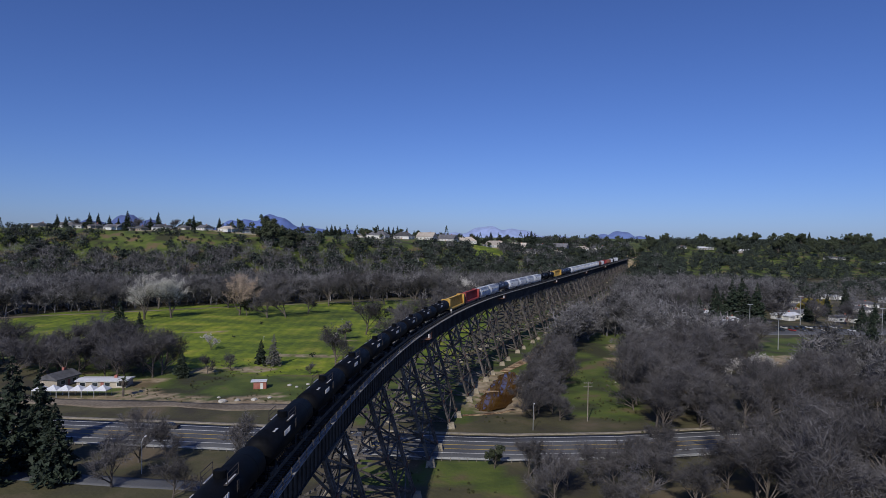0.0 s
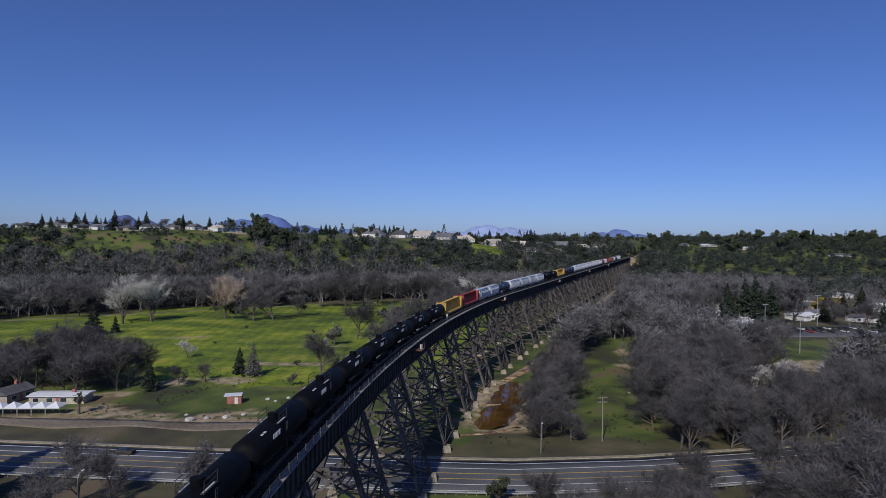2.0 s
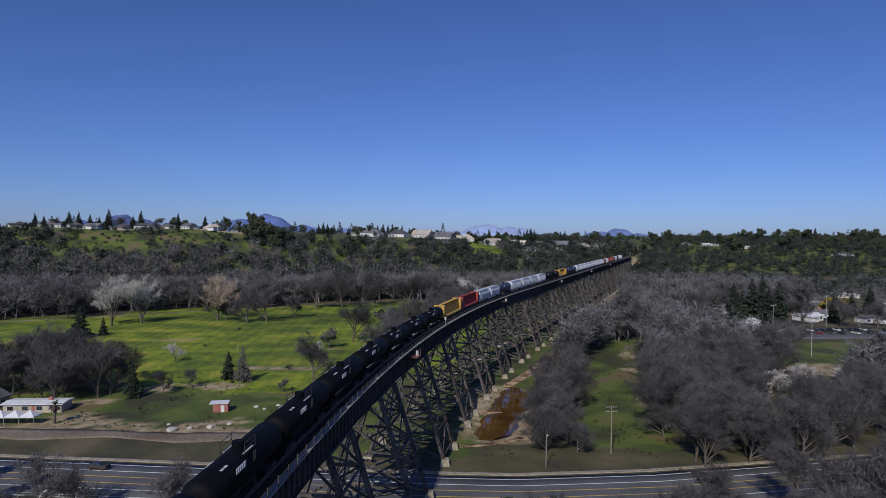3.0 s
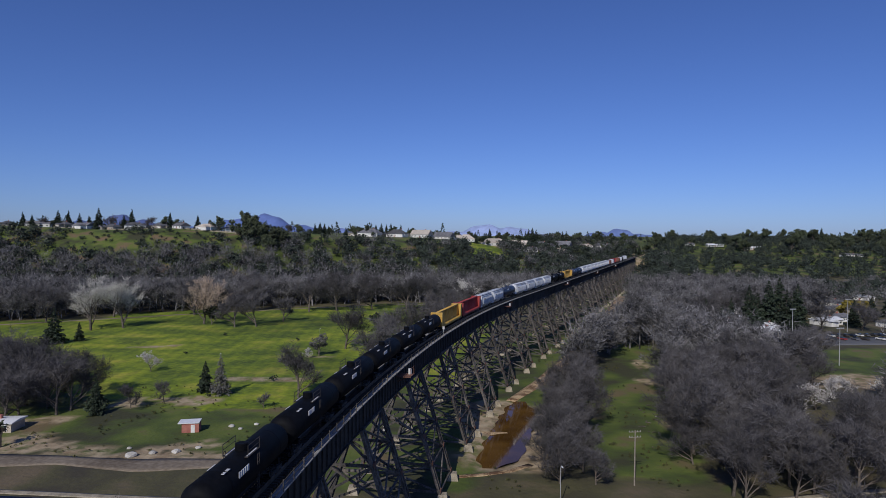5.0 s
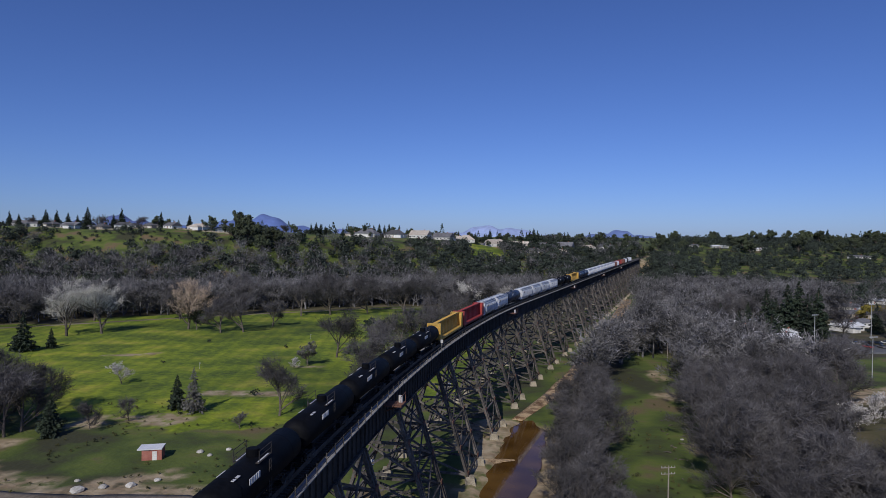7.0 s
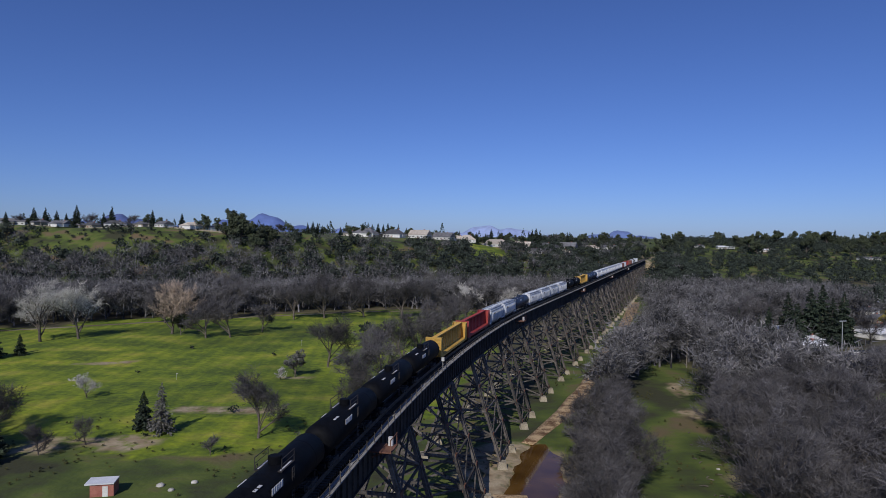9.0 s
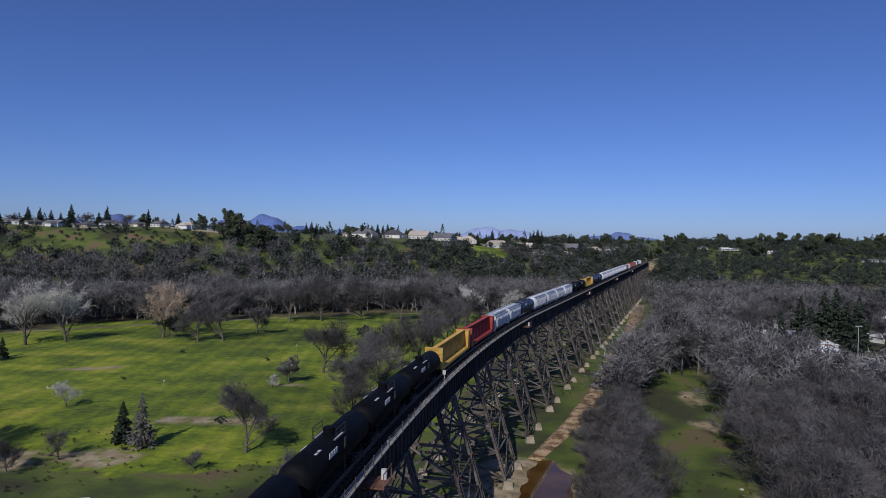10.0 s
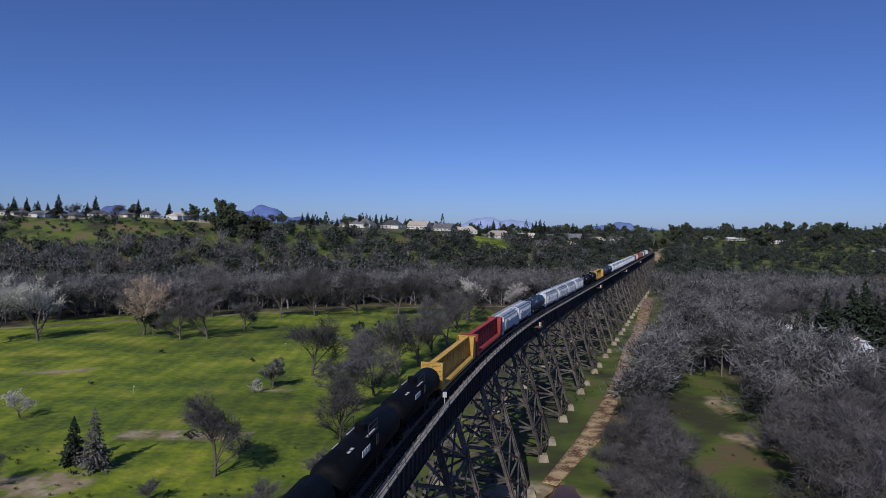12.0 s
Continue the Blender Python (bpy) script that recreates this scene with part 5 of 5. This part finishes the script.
# ---- houses ----
def roof_shape(w, d, wall_h, rise, hip, cx=0.0, cy=0.0, across=False):
    """A pitched roof with eaves over a block w by d; across turns its ridge."""
    e = 0.55
    if across:
        w, d = d, w
    X, Y = w / 2 + e, d / 2 + e
    rz = wall_h + rise * d / 2 + 0.15
    k = X - Y * 0.9 if hip else X
    zb, zt = wall_h - 0.1, wall_h + 0.12
    vs = [(-X, -Y, zb), (X, -Y, zb), (X, Y, zb), (-X, Y, zb), (-X, -Y, zt), (X, -Y, zt), (X, Y, zt), (-X, Y, zt), (-k, 0, rz), (k, 0, rz)]
    if across:
        vs = [(-y, x, z) for x, y, z in vs]
    vs = [(x + cx, y + cy, z) for x, y, z in vs]
    return Build().add(vs, [(3, 2, 1, 0), (0, 1, 5, 4), (1, 2, 6, 5), (2, 3, 7, 6), (3, 0, 4, 7), (4, 5, 9, 8), (6, 7, 8, 9), (5, 6, 9), (7, 4, 8)]), rz


def house(x, y, turn, w, d, wall_h, roof_mat, wall_mat, label, hip=False, rise=0.28, windows=4, wing=0.0):
    root = thing("house", label, "house", "houses of the valley and bluffs", at=pose(x, y, ground_z(x, y) - 0.15, 0, 0, turn))
    b = Build()
    b.box((0, 0, wall_h / 2), (w, d, wall_h))
    part("wall", b, wall_mat, root)
    shape, rz = roof_shape(w, d, wall_h, rise, hip)
    roof = part("roof", shape, roof_mat, root)
    if wing:
        ww, wd = w * 0.36, d * 0.55
        cx, cy = wing * w * 0.26, -d / 2 - wd / 2 + 0.05
        b = Build()
        b.box((cx, cy, wall_h / 2), (ww, wd, wall_h - 0.02))
        part("wall", b, wall_mat, root)
        shape, _ = roof_shape(ww, wd + d * 0.6, wall_h + 0.03, rise, False, cx, cy + d * 0.28, True)
        part("roof", shape, roof_mat, root)
        b = Build()
        b.box((cx, cy - wd / 2 - 0.03, 1.15), (min(4.8, ww * 0.6), 0.08, 2.3))
        part("garage_door", b, "wall_white", root)
    c = Build()
    c.box((w * 0.22, 0.3, rz + 0.2), (0.9, 0.9, 1.4))
    part("chimney", c, "brick_red", roof)
    for side in (-1, 1):
        for i in range(windows):
            wx = (i + 0.5) / windows * w - w / 2
            if wing and side < 0 and abs(wx - wing * w * 0.26) < w * 0.2:
                continue
            win = Build()
            win.box((wx, side * (d / 2 + 0.02), wall_h * 0.55), (min(1.7, w / windows * 0.55), 0.08, 1.2))
            wo = part("window", win, "glass", root)
            fr = Build()
            fw = min(1.7, w / windows * 0.55) / 2 + 0.06
            for fx, fz, sx, sz in ((0, 0.66, 2 * fw, 0.12), (0, -0.66, 2 * fw, 0.12), (fw, 0, 0.12, 1.3), (-fw, 0, 0.12, 1.3)):
                fr.box((wx + fx, side * (d / 2 + 0.05), wall_h * 0.55 + fz), (sx, 0.1, sz))
            part("window_frame", fr, "wall_white", wo)
    do = Build()
    do.box((-wing * w * 0.06 + w * 0.02, -d / 2 - 0.03, 1.05), (1.0, 0.08, 2.1))
    part("door", do, "brick_red", root)
    return root


hr = random.Random(5)
WORDS = {"roof_grey": "grey shingle roof", "roof_tan": "tan shingle roof", "roof_white": "white metal roof"}


def some_house(x, y, turn, w, d, roof, wall, hip=False, h=3.0, rise=0.32):
    return house(x, y, turn, w, d, h, roof, wall, f"low {'white' if wall == 'wall_white' else 'tan'} house with a {WORDS[roof]}", hip, rise, max(2, min(5, int(w / 4))), hr.choice((-1, 1, 0, 1)) if h > 2.9 else 0)


# bluff on the west side
for x, y, w, roof, wall in ((-470, 748, 24, "roof_grey", "wall_white"), (-440, 744, 20, "roof_grey", "wall_tan"), (-405, 742, 22, "roof_grey", "wall_white"), (-375, 738, 18, "roof_grey", "wall_tan"), (-345, 738, 20, "roof_grey", "wall_white"), (-318, 734, 22, "roof_grey", "wall_tan"), (-290, 732, 18, "roof_grey", "wall_white"), (-262, 730, 20, "roof_tan", "wall_white"), (-240, 735, 14, "roof_grey", "wall_white"), (-510, 760, 22, "roof_grey", "wall_tan")):
    some_house(x + hr.uniform(-5, 5), y + hr.uniform(-4, 14), hr.uniform(-35, 35), w * hr.uniform(0.7, 1.05), 12, roof, wall, hr.random() < 0.4, hr.uniform(3.2, 4.6), 0.55)
# crest in the middle
for x, y, w, roof, wall in ((-105, 872, 24, "roof_grey", "wall_white"), (-70, 878, 22, "roof_grey", "wall_white"), (-38, 890, 22, "roof_tan", "wall_white"), (-8, 900, 22, "roof_grey", "wall_white"), (22, 915, 20, "roof_tan", "wall_white"), (62, 935, 30, "roof_tan", "wall_white"), (96, 938, 22, "roof_tan", "wall_white"), (130, 950, 24, "roof_grey", "wall_white"), (165, 970, 20, "roof_grey", "wall_white")):
    some_house(x, y, hr.uniform(-25, 25), w * 1.15, 17, roof, wall, hr.random() < 0.6 or w > 28, hr.uniform(3.6, 5.0), 0.7)
# east side
for x, y, w, roof, wall in ((430, 1080, 24, "roof_white", "wall_white"), (480, 1060, 30, "roof_white", "wall_white"), (390, 1090, 20, "roof_grey", "wall_white"), (600, 1000, 26, "roof_grey", "wall_white"), (660, 960, 24, "roof_white", "wall_white"), (330, 1120, 18, "roof_grey", "wall_tan")):
    some_house(x, y, hr.uniform(-15, 15), w, 12, roof, wall)
# houses in the valley
for x, y, t, w, d, roof, wall, h in ((164, 372, 10, 12, 9, "roof_white", "wall_white", 4.5), (172, 430, 0, 16, 9, "roof_white", "wall_white", 3.4), (200, 480, 15, 14, 10, "roof_grey", "wall_white", 5.5), (253, 575, 0, 15, 10, "roof_grey", "wall_white", 4.0), (270, 490, 25, 30, 10, "roof_grey", "wall_tan", 3.2), (228, 425, 20, 16, 9, "roof_white", "wall_white", 3.2), (262, 418, 15, 14, 8, "roof_grey", "wall_white", 3.2), (240, 440, 20, 22, 10, "roof_grey", "wall_white", 3.2), (300, 430, 10, 16, 9, "roof_grey", "wall_white", 3.2), (310, 480, 10, 15, 9, "roof_grey", "wall_white", 3.0), (340, 520, 15, 18, 9, "roof_grey", "wall_white", 3.0), (145, 330, -20, 9, 7, "roof_white", "wall_white", 3.0), (350, 590, 5, 20, 10, "roof_white", "wall_white", 3.2), (153, 391, 20, 11, 9, "roof_grey", "wall_white", 6.0), (176, 392, 5, 7, 6, "roof_white", "wall_white", 4.5), (208, 483, 30, 14, 10, "roof_grey", "wall_white", 5.5), (135, 425, 10, 9, 7, "roof_grey", "wall_white", 5.0), (330, 455, 15, 16, 9, "roof_grey", "wall_white", 3.2), (365, 500, -10, 16, 9, "roof_grey", "wall_white", 3.2), (390, 560, 15, 15, 9, "roof_white", "wall_white", 3.2), (300, 540, 20, 14, 9, "roof_grey", "wall_white", 3.2)):
    some_house(x, y, t, w, d, roof, wall, False, h)


# ---- hut, stall tents ----
hut = thing("hut", "small red brick pump hut with a pale flat roof", "hut", at=pose(-64, 204, ground_z(-64, 204), 0, 0, 12))
b = Build()
b.box((0, 0, 1.2), (4.2, 3.2, 2.4))
part("wall", b, "brick_red", hut)
b = Build()
b.box((-0.4, 0, 2.5), (5.2, 3.7, 0.22))
part("roof", b, "roof_white", hut)
b = Build()
b.box((0.6, -1.63, 1.0), (0.95, 0.08, 2.0))
part("door", b, "wall_white", hut)


def stall_tent():
    root = thing("market_tent", "white peaked canopy tent on thin poles", "tent", "row of canopy tents")
    b = Build()
    s = 1.9
    b.add([(-s, -s, 2.3), (s, -s, 2.3), (s, s, 2.3), (-s, s, 2.3), (0, 0, 3.7), (-s, -s, 2.05), (s, -s, 2.05), (s, s, 2.05), (-s, s, 2.05)], [(0, 1, 4), (1, 2, 4), (2, 3, 4), (3, 0, 4), (5, 6, 1, 0), (6, 7, 2, 1), (7, 8, 3, 2), (8, 5, 0, 3)])
    part("canopy", b, "roof_white", root)
    for sx, sy in ((-1, -1), (1, -1), (1, 1), (-1, 1)):
        b = Build()
        b.beam((sx * s * 0.98, sy * s * 0.98, 0), (sx * s * 0.98, sy * s * 0.98, 2.1), 0.06)
        part("pole", b, "metal_grey", root)
    return root


tent = stall_tent()
first = True
for k in range(6):
    x, y = -130 + k * 3.9, 189 + k * 0.2
    m = pose(x, y, ground_z(x, y), 0, 0, 3)
    if first:
        tent.matrix_basis = m
        first = False
    else:
        copy_thing(tent, m)
some_house(-117, 203, 5, 16, 6, "roof_white", "wall_tan", False, 2.6, 0.1)
some_house(-134, 205, 80, 10, 7, "roof_grey", "wall_tan", False, 2.8, 0.5)
b = Build()
b.add([(-3, -2, 2.6), (3, -2, 2.6), (3, 2, 2.2), (-3, 2, 2.2), (-3, -2, 2.55), (3, -2, 2.55), (3, 2, 2.15), (-3, 2, 2.15)], [(0, 1, 2, 3), (7, 6, 5, 4), (0, 4, 5, 1), (1, 5, 6, 2), (2, 6, 7, 3), (3, 7, 4, 0)])
for sx, sy, z in ((-1, -1, 2.55), (1, -1, 2.55), (1, 1, 2.15), (-1, 1, 2.15)):
    b.beam((sx * 2.9, sy * 1.9, 0), (sx * 2.9, sy * 1.9, z), 0.08)
tagged(part("tarpaulin", b, "blue_cloth", at=pose(-143, 246, ground_z(-143, 246), 0, 0, 10)), "blue tarpaulin shelter under bare trees", "tarpaulin")


# ---- boulders ----
br = random.Random(3)
for x, y, k in ((-70, 185, 1.3), (-66, 187, 0.9), (-61, 188, 1.0), (-57, 191, 0.7), (-73, 190, 0.6), (-55, 208, 0.8), (-52, 206, 0.6), (-49, 210, 0.7), (66, 212, 0.5), (70, 220, 0.5), (62, 224, 0.4)):
    bm = bmesh.new()
    bmesh.ops.create_icosphere(bm, subdivisions=2, radius=k)
    for v in bm.verts:
        v.co *= 1 + 0.25 * noise.noise(v.co * 1.3 / k + Vector((x, y, 0)))
        v.co.z *= 0.6
    me = bpy.data.meshes.new("boulder")
    bm.to_mesh(me)
    bm.free()
    me.materials.append(M["stone"])
    ob = tagged(new("boulder", me), "pale rounded boulder lying in grass", "boulder", "boulders")
    ob.matrix_basis = pose(x, y, ground_z(x, y) + 0.2 * k, 0, 0, br.uniform(0, 360))


# ---- poles ----
def utility_pole(x, y, h, turn=0):
    root = thing("utility_pole", "grey timber utility pole with crossarm and insulators", "pole", "utility poles", at=pose(x, y, ground_z(x, y), 0, 0, turn))
    b = Build()
    b.tube([(0, 0, -0.3), (0, 0, h)], [0.17, 0.11], 8)
    part("mast", b, "pole_wood", root)
    for z in (h - 0.4, h - 1.5):
        b = Build()
        b.box((0, 0.14, z), (2.6, 0.1, 0.12))
        arm = part("crossarm", b, "pole_wood", root)
        for dx in (-1.2, -0.6, 0.6, 1.2):
            i = Build()
            i.tube([(dx, 0.14, z + 0.05), (dx, 0.14, z + 0.3)], [0.06, 0.04], 6)
            part("insulator", i, "metal_grey", arm)
    return root


def flood_pole(x, y, h, turn=0):
    root = thing("light_pole", "tall slender metal sports field light pole", "lamp post", "field light poles", at=pose(x, y, ground_z(x, y), 0, 0, turn))
    b = Build()
    b.tube([(0, 0, -0.3), (0, 0, h)], [0.2, 0.1], 8)
    part("mast", b, "metal_grey", root)
    b = Build()
    b.box((0, 0, h - 0.1), (3.6, 0.12, 0.12))
    part("crossarm", b, "metal_grey", root)
    for dx in (-1.5, -0.5, 0.5, 1.5):
        b = Build()
        b.box((dx, -0.2, h + 0.12), (0.5, 0.4, 0.4))
        part("floodlight", b, "metal_grey", root)
    return root


utility_pole(41, 173, 11.5, 8)
utility_pole(96, 335, 11.0, 20)
for x, y, h in ((222, 395, 18.0), (179, 371, 15.0), (160, 300, 15.0), (205, 285, 16.0), (250, 360, 15.0), (140, 352, 15.0)):
    flood_pole(x, y, h, 15)


# ---- parked cars by the field ----
def parked_car(paint, label):
    root = thing("car", label, "car", "parked cars")
    b = Build()
    b.profile([(-0.85, 0.35), (-0.9, 0.75), (-0.82, 0.95), (0.82, 0.95), (0.9, 0.75), (0.85, 0.35)], -2.2, 2.2)
    part("body", b, paint, root)
    b = Build()
    vs = [(-1.5, -0.78, 0.95), (1.1, -0.78, 0.95), (1.1, 0.78, 0.95), (-1.5, 0.78, 0.95), (-1.1, -0.62, 1.45), (0.4, -0.62, 1.45), (0.4, 0.62, 1.45), (-1.1, 0.62, 1.45)]
    b.add(vs, [(4, 5, 6, 7), (0, 1, 5, 4), (1, 2, 6, 5), (2, 3, 7, 6), (3, 0, 4, 7)])
    part("cabin", b, "glass", root)
    for dx in (-1.35, 1.35):
        for side in (-0.8, 0.8):
            w = Build()
            w.tube([(dx, side - 0.1, 0.33), (dx, side + 0.1, 0.33)], [0.33, 0.33], 12)
            part("wheel", w, "bogie", root)
    return root


for k, (dx, paint, word) in enumerate(((0, "bogie", "dark"), (4, "glass", "dark grey"), (9, "red", "red"), (14, "roof_grey", "grey"), (18, "bogie", "dark"), (24, "wall_white", "white"), (30, "glass", "dark grey"), (36, "roof_white", "white"))):
    c = parked_car(paint, f"{word} car parked beside the sports field")
    x, y = 190 + dx * 1.35, 366 + dx * 0.1
    c.matrix_basis = pose(x, y, ground_z(x, y) + 0.08, 0, 0, 95 + 7 * (k % 3))
c = parked_car("bogie", "black pickup standing at the roadside")
c.matrix_basis = pose(-74, 158, ground_z(-74, 158) + 0.12, 0, 0, -4)
CAR_PARK = [(176, 360), (210, 364), (250, 370), (300, 384)]
for k in range(14):
    paint, word = (("wall_white", "white"), ("roof_grey", "grey"), ("bogie", "dark"), ("tank_blue", "dark blue"))[k % 4]
    c = parked_car(paint, f"{word} car parked in a row behind the field")
    x, y = 186 + k * 4.1, 374 + k * 0.7
    c.matrix_basis = pose(x, y, ground_z(x, y) + 0.08, 0, 0, 92 + 5 * (k % 3))
ribbon("car_park", CAR_PARK, [22], 0.05, "asphalt", "asphalt car park by the field", "car park", 6.0)


# ---- distance ----
def mountain(x, y, wide, high, seed, colour, snow=0.0):
    m, n, l, bs = material("far_mountain", 1.0)
    t, co = n.new("ShaderNodeTexNoise"), n.new("ShaderNodeTexCoord")
    t.inputs["Scale"].default_value, t.inputs["Detail"].default_value = 0.02, 6
    l.new(co.outputs["Object"], t.inputs["Vector"])
    rp = ramp_node(n, [(0.35, tuple(c * 0.85 for c in colour)), (0.65, tuple(c * 1.1 for c in colour))])
    l.new(t.outputs["Fac"], rp.inputs[0])
    l.new(rp.outputs[0], bs.inputs["Base Color"])
    M["far_mountain"] = m
    r = random.Random(seed)
    ph = [r.uniform(0, 6.3) for k in range(6)]
    nx, ny = 60, 10
    vs = []
    for j in range(ny + 1):
        for i in range(nx + 1):
            u, v = i / nx * 2 - 1, j / ny * 2 - 1
            e = max(0.0, 1 - u * u) ** 1.4 * (1 - v * v)
            w = 0.85 + 0.16 * math.sin(7 * u + ph[0]) + 0.12 * math.sin(17 * u + ph[1] + 2 * v) + 0.06 * math.sin(37 * u + ph[2])
            vs.append((u * wide, v * wide * 0.25, e * w * high))
    fs = [(j * (nx + 1) + i, j * (nx + 1) + i + 1, (j + 1) * (nx + 1) + i + 1, (j + 1) * (nx + 1) + i) for j in range(ny) for i in range(nx)]
    b = Build().add(vs, fs)
    return tagged(part("backdrop_mountain", b, "far_mountain", at=pose(x, y, 30, 0, 0, 0), smooth=True), "distant blue mountain ridge on the horizon", "mountain", kind="structure")


# blue of the air's haze is painted into each ridge's base colour
mountain(-1440, 4600, 850, 160, 1, (0.11, 0.17, 0.40))
mountain(-2500, 4600, 700, 160, 2, (0.09, 0.13, 0.30))
mountain(300, 4700, 800, 105, 3, (0.30, 0.38, 0.62))
mountain(1180, 4600, 520, 80, 4, (0.13, 0.19, 0.40))
mountain(-720, 4700, 420, 80, 5, (0.15, 0.21, 0.44))

# ---- details ----
# gravelly spill and debris beside the clearing
dr = random.Random(11)
for k in range(26):
    x, y = dr.uniform(50, 64), dr.uniform(196, 250)
    x += (y - 196) * 0.25
    b = Build()
    a = dr.uniform(0, 3.1)
    d = Vector((math.cos(a), math.sin(a), 0)) * dr.uniform(0.6, 2.2)
    z = ground_z(x, y) + 0.15
    b.tube([(x, y, z), (x + d.x * 0.5, y + d.y * 0.5, z + 0.1), (x + d.x, y + d.y, z - 0.05)], [0.14, 0.11, 0.05], 5)
    tagged(part("fallen_branch", b, "bark"), "grey fallen branch lying in rough grass", "branch", "fallen branches")

# golf flag and tee marks on the lawn
for x, y in ((-66, 372), (-92, 300)):
    z = ground_z(x, y)
    flag = thing("golf_flag", "thin white golf pin with a small flag", "flag", "golf pins", at=pose(x, y, z))
    b = Build()
    b.tube([(0, 0, 0), (0, 0, 2.4)], [0.03, 0.025], 6)
    part("pin", b, "white", flag)
    b = Build()
    b.add([(0, 0, 2.4), (0.6, 0.05, 2.2), (0, 0, 2.0), (0, 0.02, 2.4), (0.6, 0.07, 2.2), (0, 0.02, 2.0)], [(0, 1, 2), (5, 4, 3), (0, 3, 4, 1), (1, 4, 5, 2)])
    part("cloth", b, "white", flag)

# street lamps along the lane and road
for x, y, t in ((-66, 126, 0), (-40, 138, 180), (24, 163, 180)):
    lamp = thing("street_lamp", "pale metal street lamp with a curved arm", "lamp post", "street lamps", at=pose(x, y, ground_z(x, y), 0, 0, t))
    b = Build()
    b.tube([(0, 0, -0.2), (0, 0, 7.0), (0, 0.4, 7.6), (0, 1.4, 7.8)], [0.09, 0.07, 0.05, 0.04], 7)
    part("mast", b, "metal_grey", lamp)
    b = Build()
    b.box((0, 1.7, 7.78), (0.28, 0.7, 0.14))
    part("lamp_head", b, "roof_white", lamp)

# guard rail on the near side of the road
gl = shifted(ROAD, 10.2)[2:8]
gpts = []
for (x1, y1), (x2, y2) in zip(gl, gl[1:]):
    n = int(math.hypot(x2 - x1, y2 - y1) / 2.0)
    gpts += [(x1 + (x2 - x1) * i / n, y1 + (y2 - y1) * i / n) for i in range(n)]
fence = thing("guard_rail", "low galvanised guard rail beside the road", "guard rail")
for k, (x, y) in enumerate(gpts[:-1]):
    b = Build()
    z = ground_z(x, y)
    b.beam((x, y, z - 0.1), (x, y, z + 0.75), 0.12)
    part("post", b, "pole_wood", fence)
    if k % 4 == 0 and k + 4 < len(gpts):
        q = gpts[k + 4]
        b = Build()
        b.beam((x, y, z + 0.6), (q[0], q[1], ground_z(*q) + 0.6), 0.06, 0.3)
        part("rail", b, "metal_grey", fence)
# small tree and bushes by the road under the trestle
plant(OAK[2], 11.5, 133, 0.55)
plant(SHRUB, -32, 178, 1.0)
plant(SHRUB, -40, 190, 0.8)
for x, y, k in ((-24, 235, 0.8), (-30, 222, 0.7), (-22, 214, 0.6), (-84, 232, 0.7), (-90, 224, 0.8), (-52, 226, 0.5)):
    plant(BARE[2], x, y, k * 0.6)

# retaining walls and terraces below the western houses
for x0, x1, y, h in ((-440, -410, 735, 1.2), (-375, -330, 730, 1.3), (-285, -225, 724, 1.8)):
    b = Build()
    n = 8
    for i in range(n):
        xa, xb = x0 + (x1 - x0) * i / n, x0 + (x1 - x0) * (i + 1) / n
        z = ground_z((xa + xb) / 2, y)
        b.box(((xa + xb) / 2, y, z + h / 2 - 0.4), (xb - xa + 0.02, 0.5, h))
    tagged(part("retaining_wall", b, "concrete"), "long pale retaining wall below the bluff houses", "wall", kind="structure")


# palm by the tents
pr = random.Random(4)
palm = thing("palm_tree", "shaggy fan palm with a brown skirt of dead fronds", "tree", at=pose(-104, 190, ground_z(-104, 190)))
b = Build()
b.tube([(0, 0, -0.2), (0.1, 0, 2.5), (0.05, 0.1, 5.2)], [0.42, 0.36, 0.3], 8)
part("trunk", b, "bark", palm)
for k in range(34):
    a, e = pr.uniform(0, 6.28), pr.uniform(-1.1, 1.1)
    d = Vector((math.cos(a) * math.cos(e), math.sin(a) * math.cos(e), math.sin(e)))
    side = d.cross(Vector((0, 0, 1))).normalized()
    o = Vector((0.05, 0.1, 5.1))
    tip, mid = o + d * 2.1 + Vector((0, 0, -0.5)), o + d * 1.3
    b = Build()
    b.add([o, mid - side * 0.38, tip, mid + side * 0.38, mid + Vector((0, 0, 0.06))], [(0, 1, 4), (1, 2, 4), (2, 3, 4), (3, 0, 4)])
    part("frond", b, "oak" if e > -0.3 else "tie", palm)


# conifers and oaks between the crest houses
cr = random.Random(12)
for k in range(80):
    x, y = cr.uniform(-150, 330), cr.choice((cr.uniform(905, 932), cr.uniform(965, 1000))) - (60 if k % 4 == 0 else 0)
    plant(cr.choice(CON + OAK + OAK), x, y, cr.uniform(0.7, 1.25))
for x, y, w, roof, wall in ((-140, 965, 20, "roof_grey", "wall_tan"), (200, 985, 22, "roof_tan", "wall_white"), (232, 1000, 22, "roof_grey", "wall_white"), (265, 1020, 20, "roof_white", "wall_white"), (10, 918, 18, "roof_tan", "wall_white"), (-52, 922, 18, "roof_grey", "wall_white"), (110, 915, 18, "roof_grey", "wall_white"), (150, 925, 18, "roof_tan", "wall_white")):
    some_house(x, y, cr.uniform(-25, 25), w, 12, roof, wall, cr.random() < 0.5, cr.uniform(3.2, 4.2), 0.55)
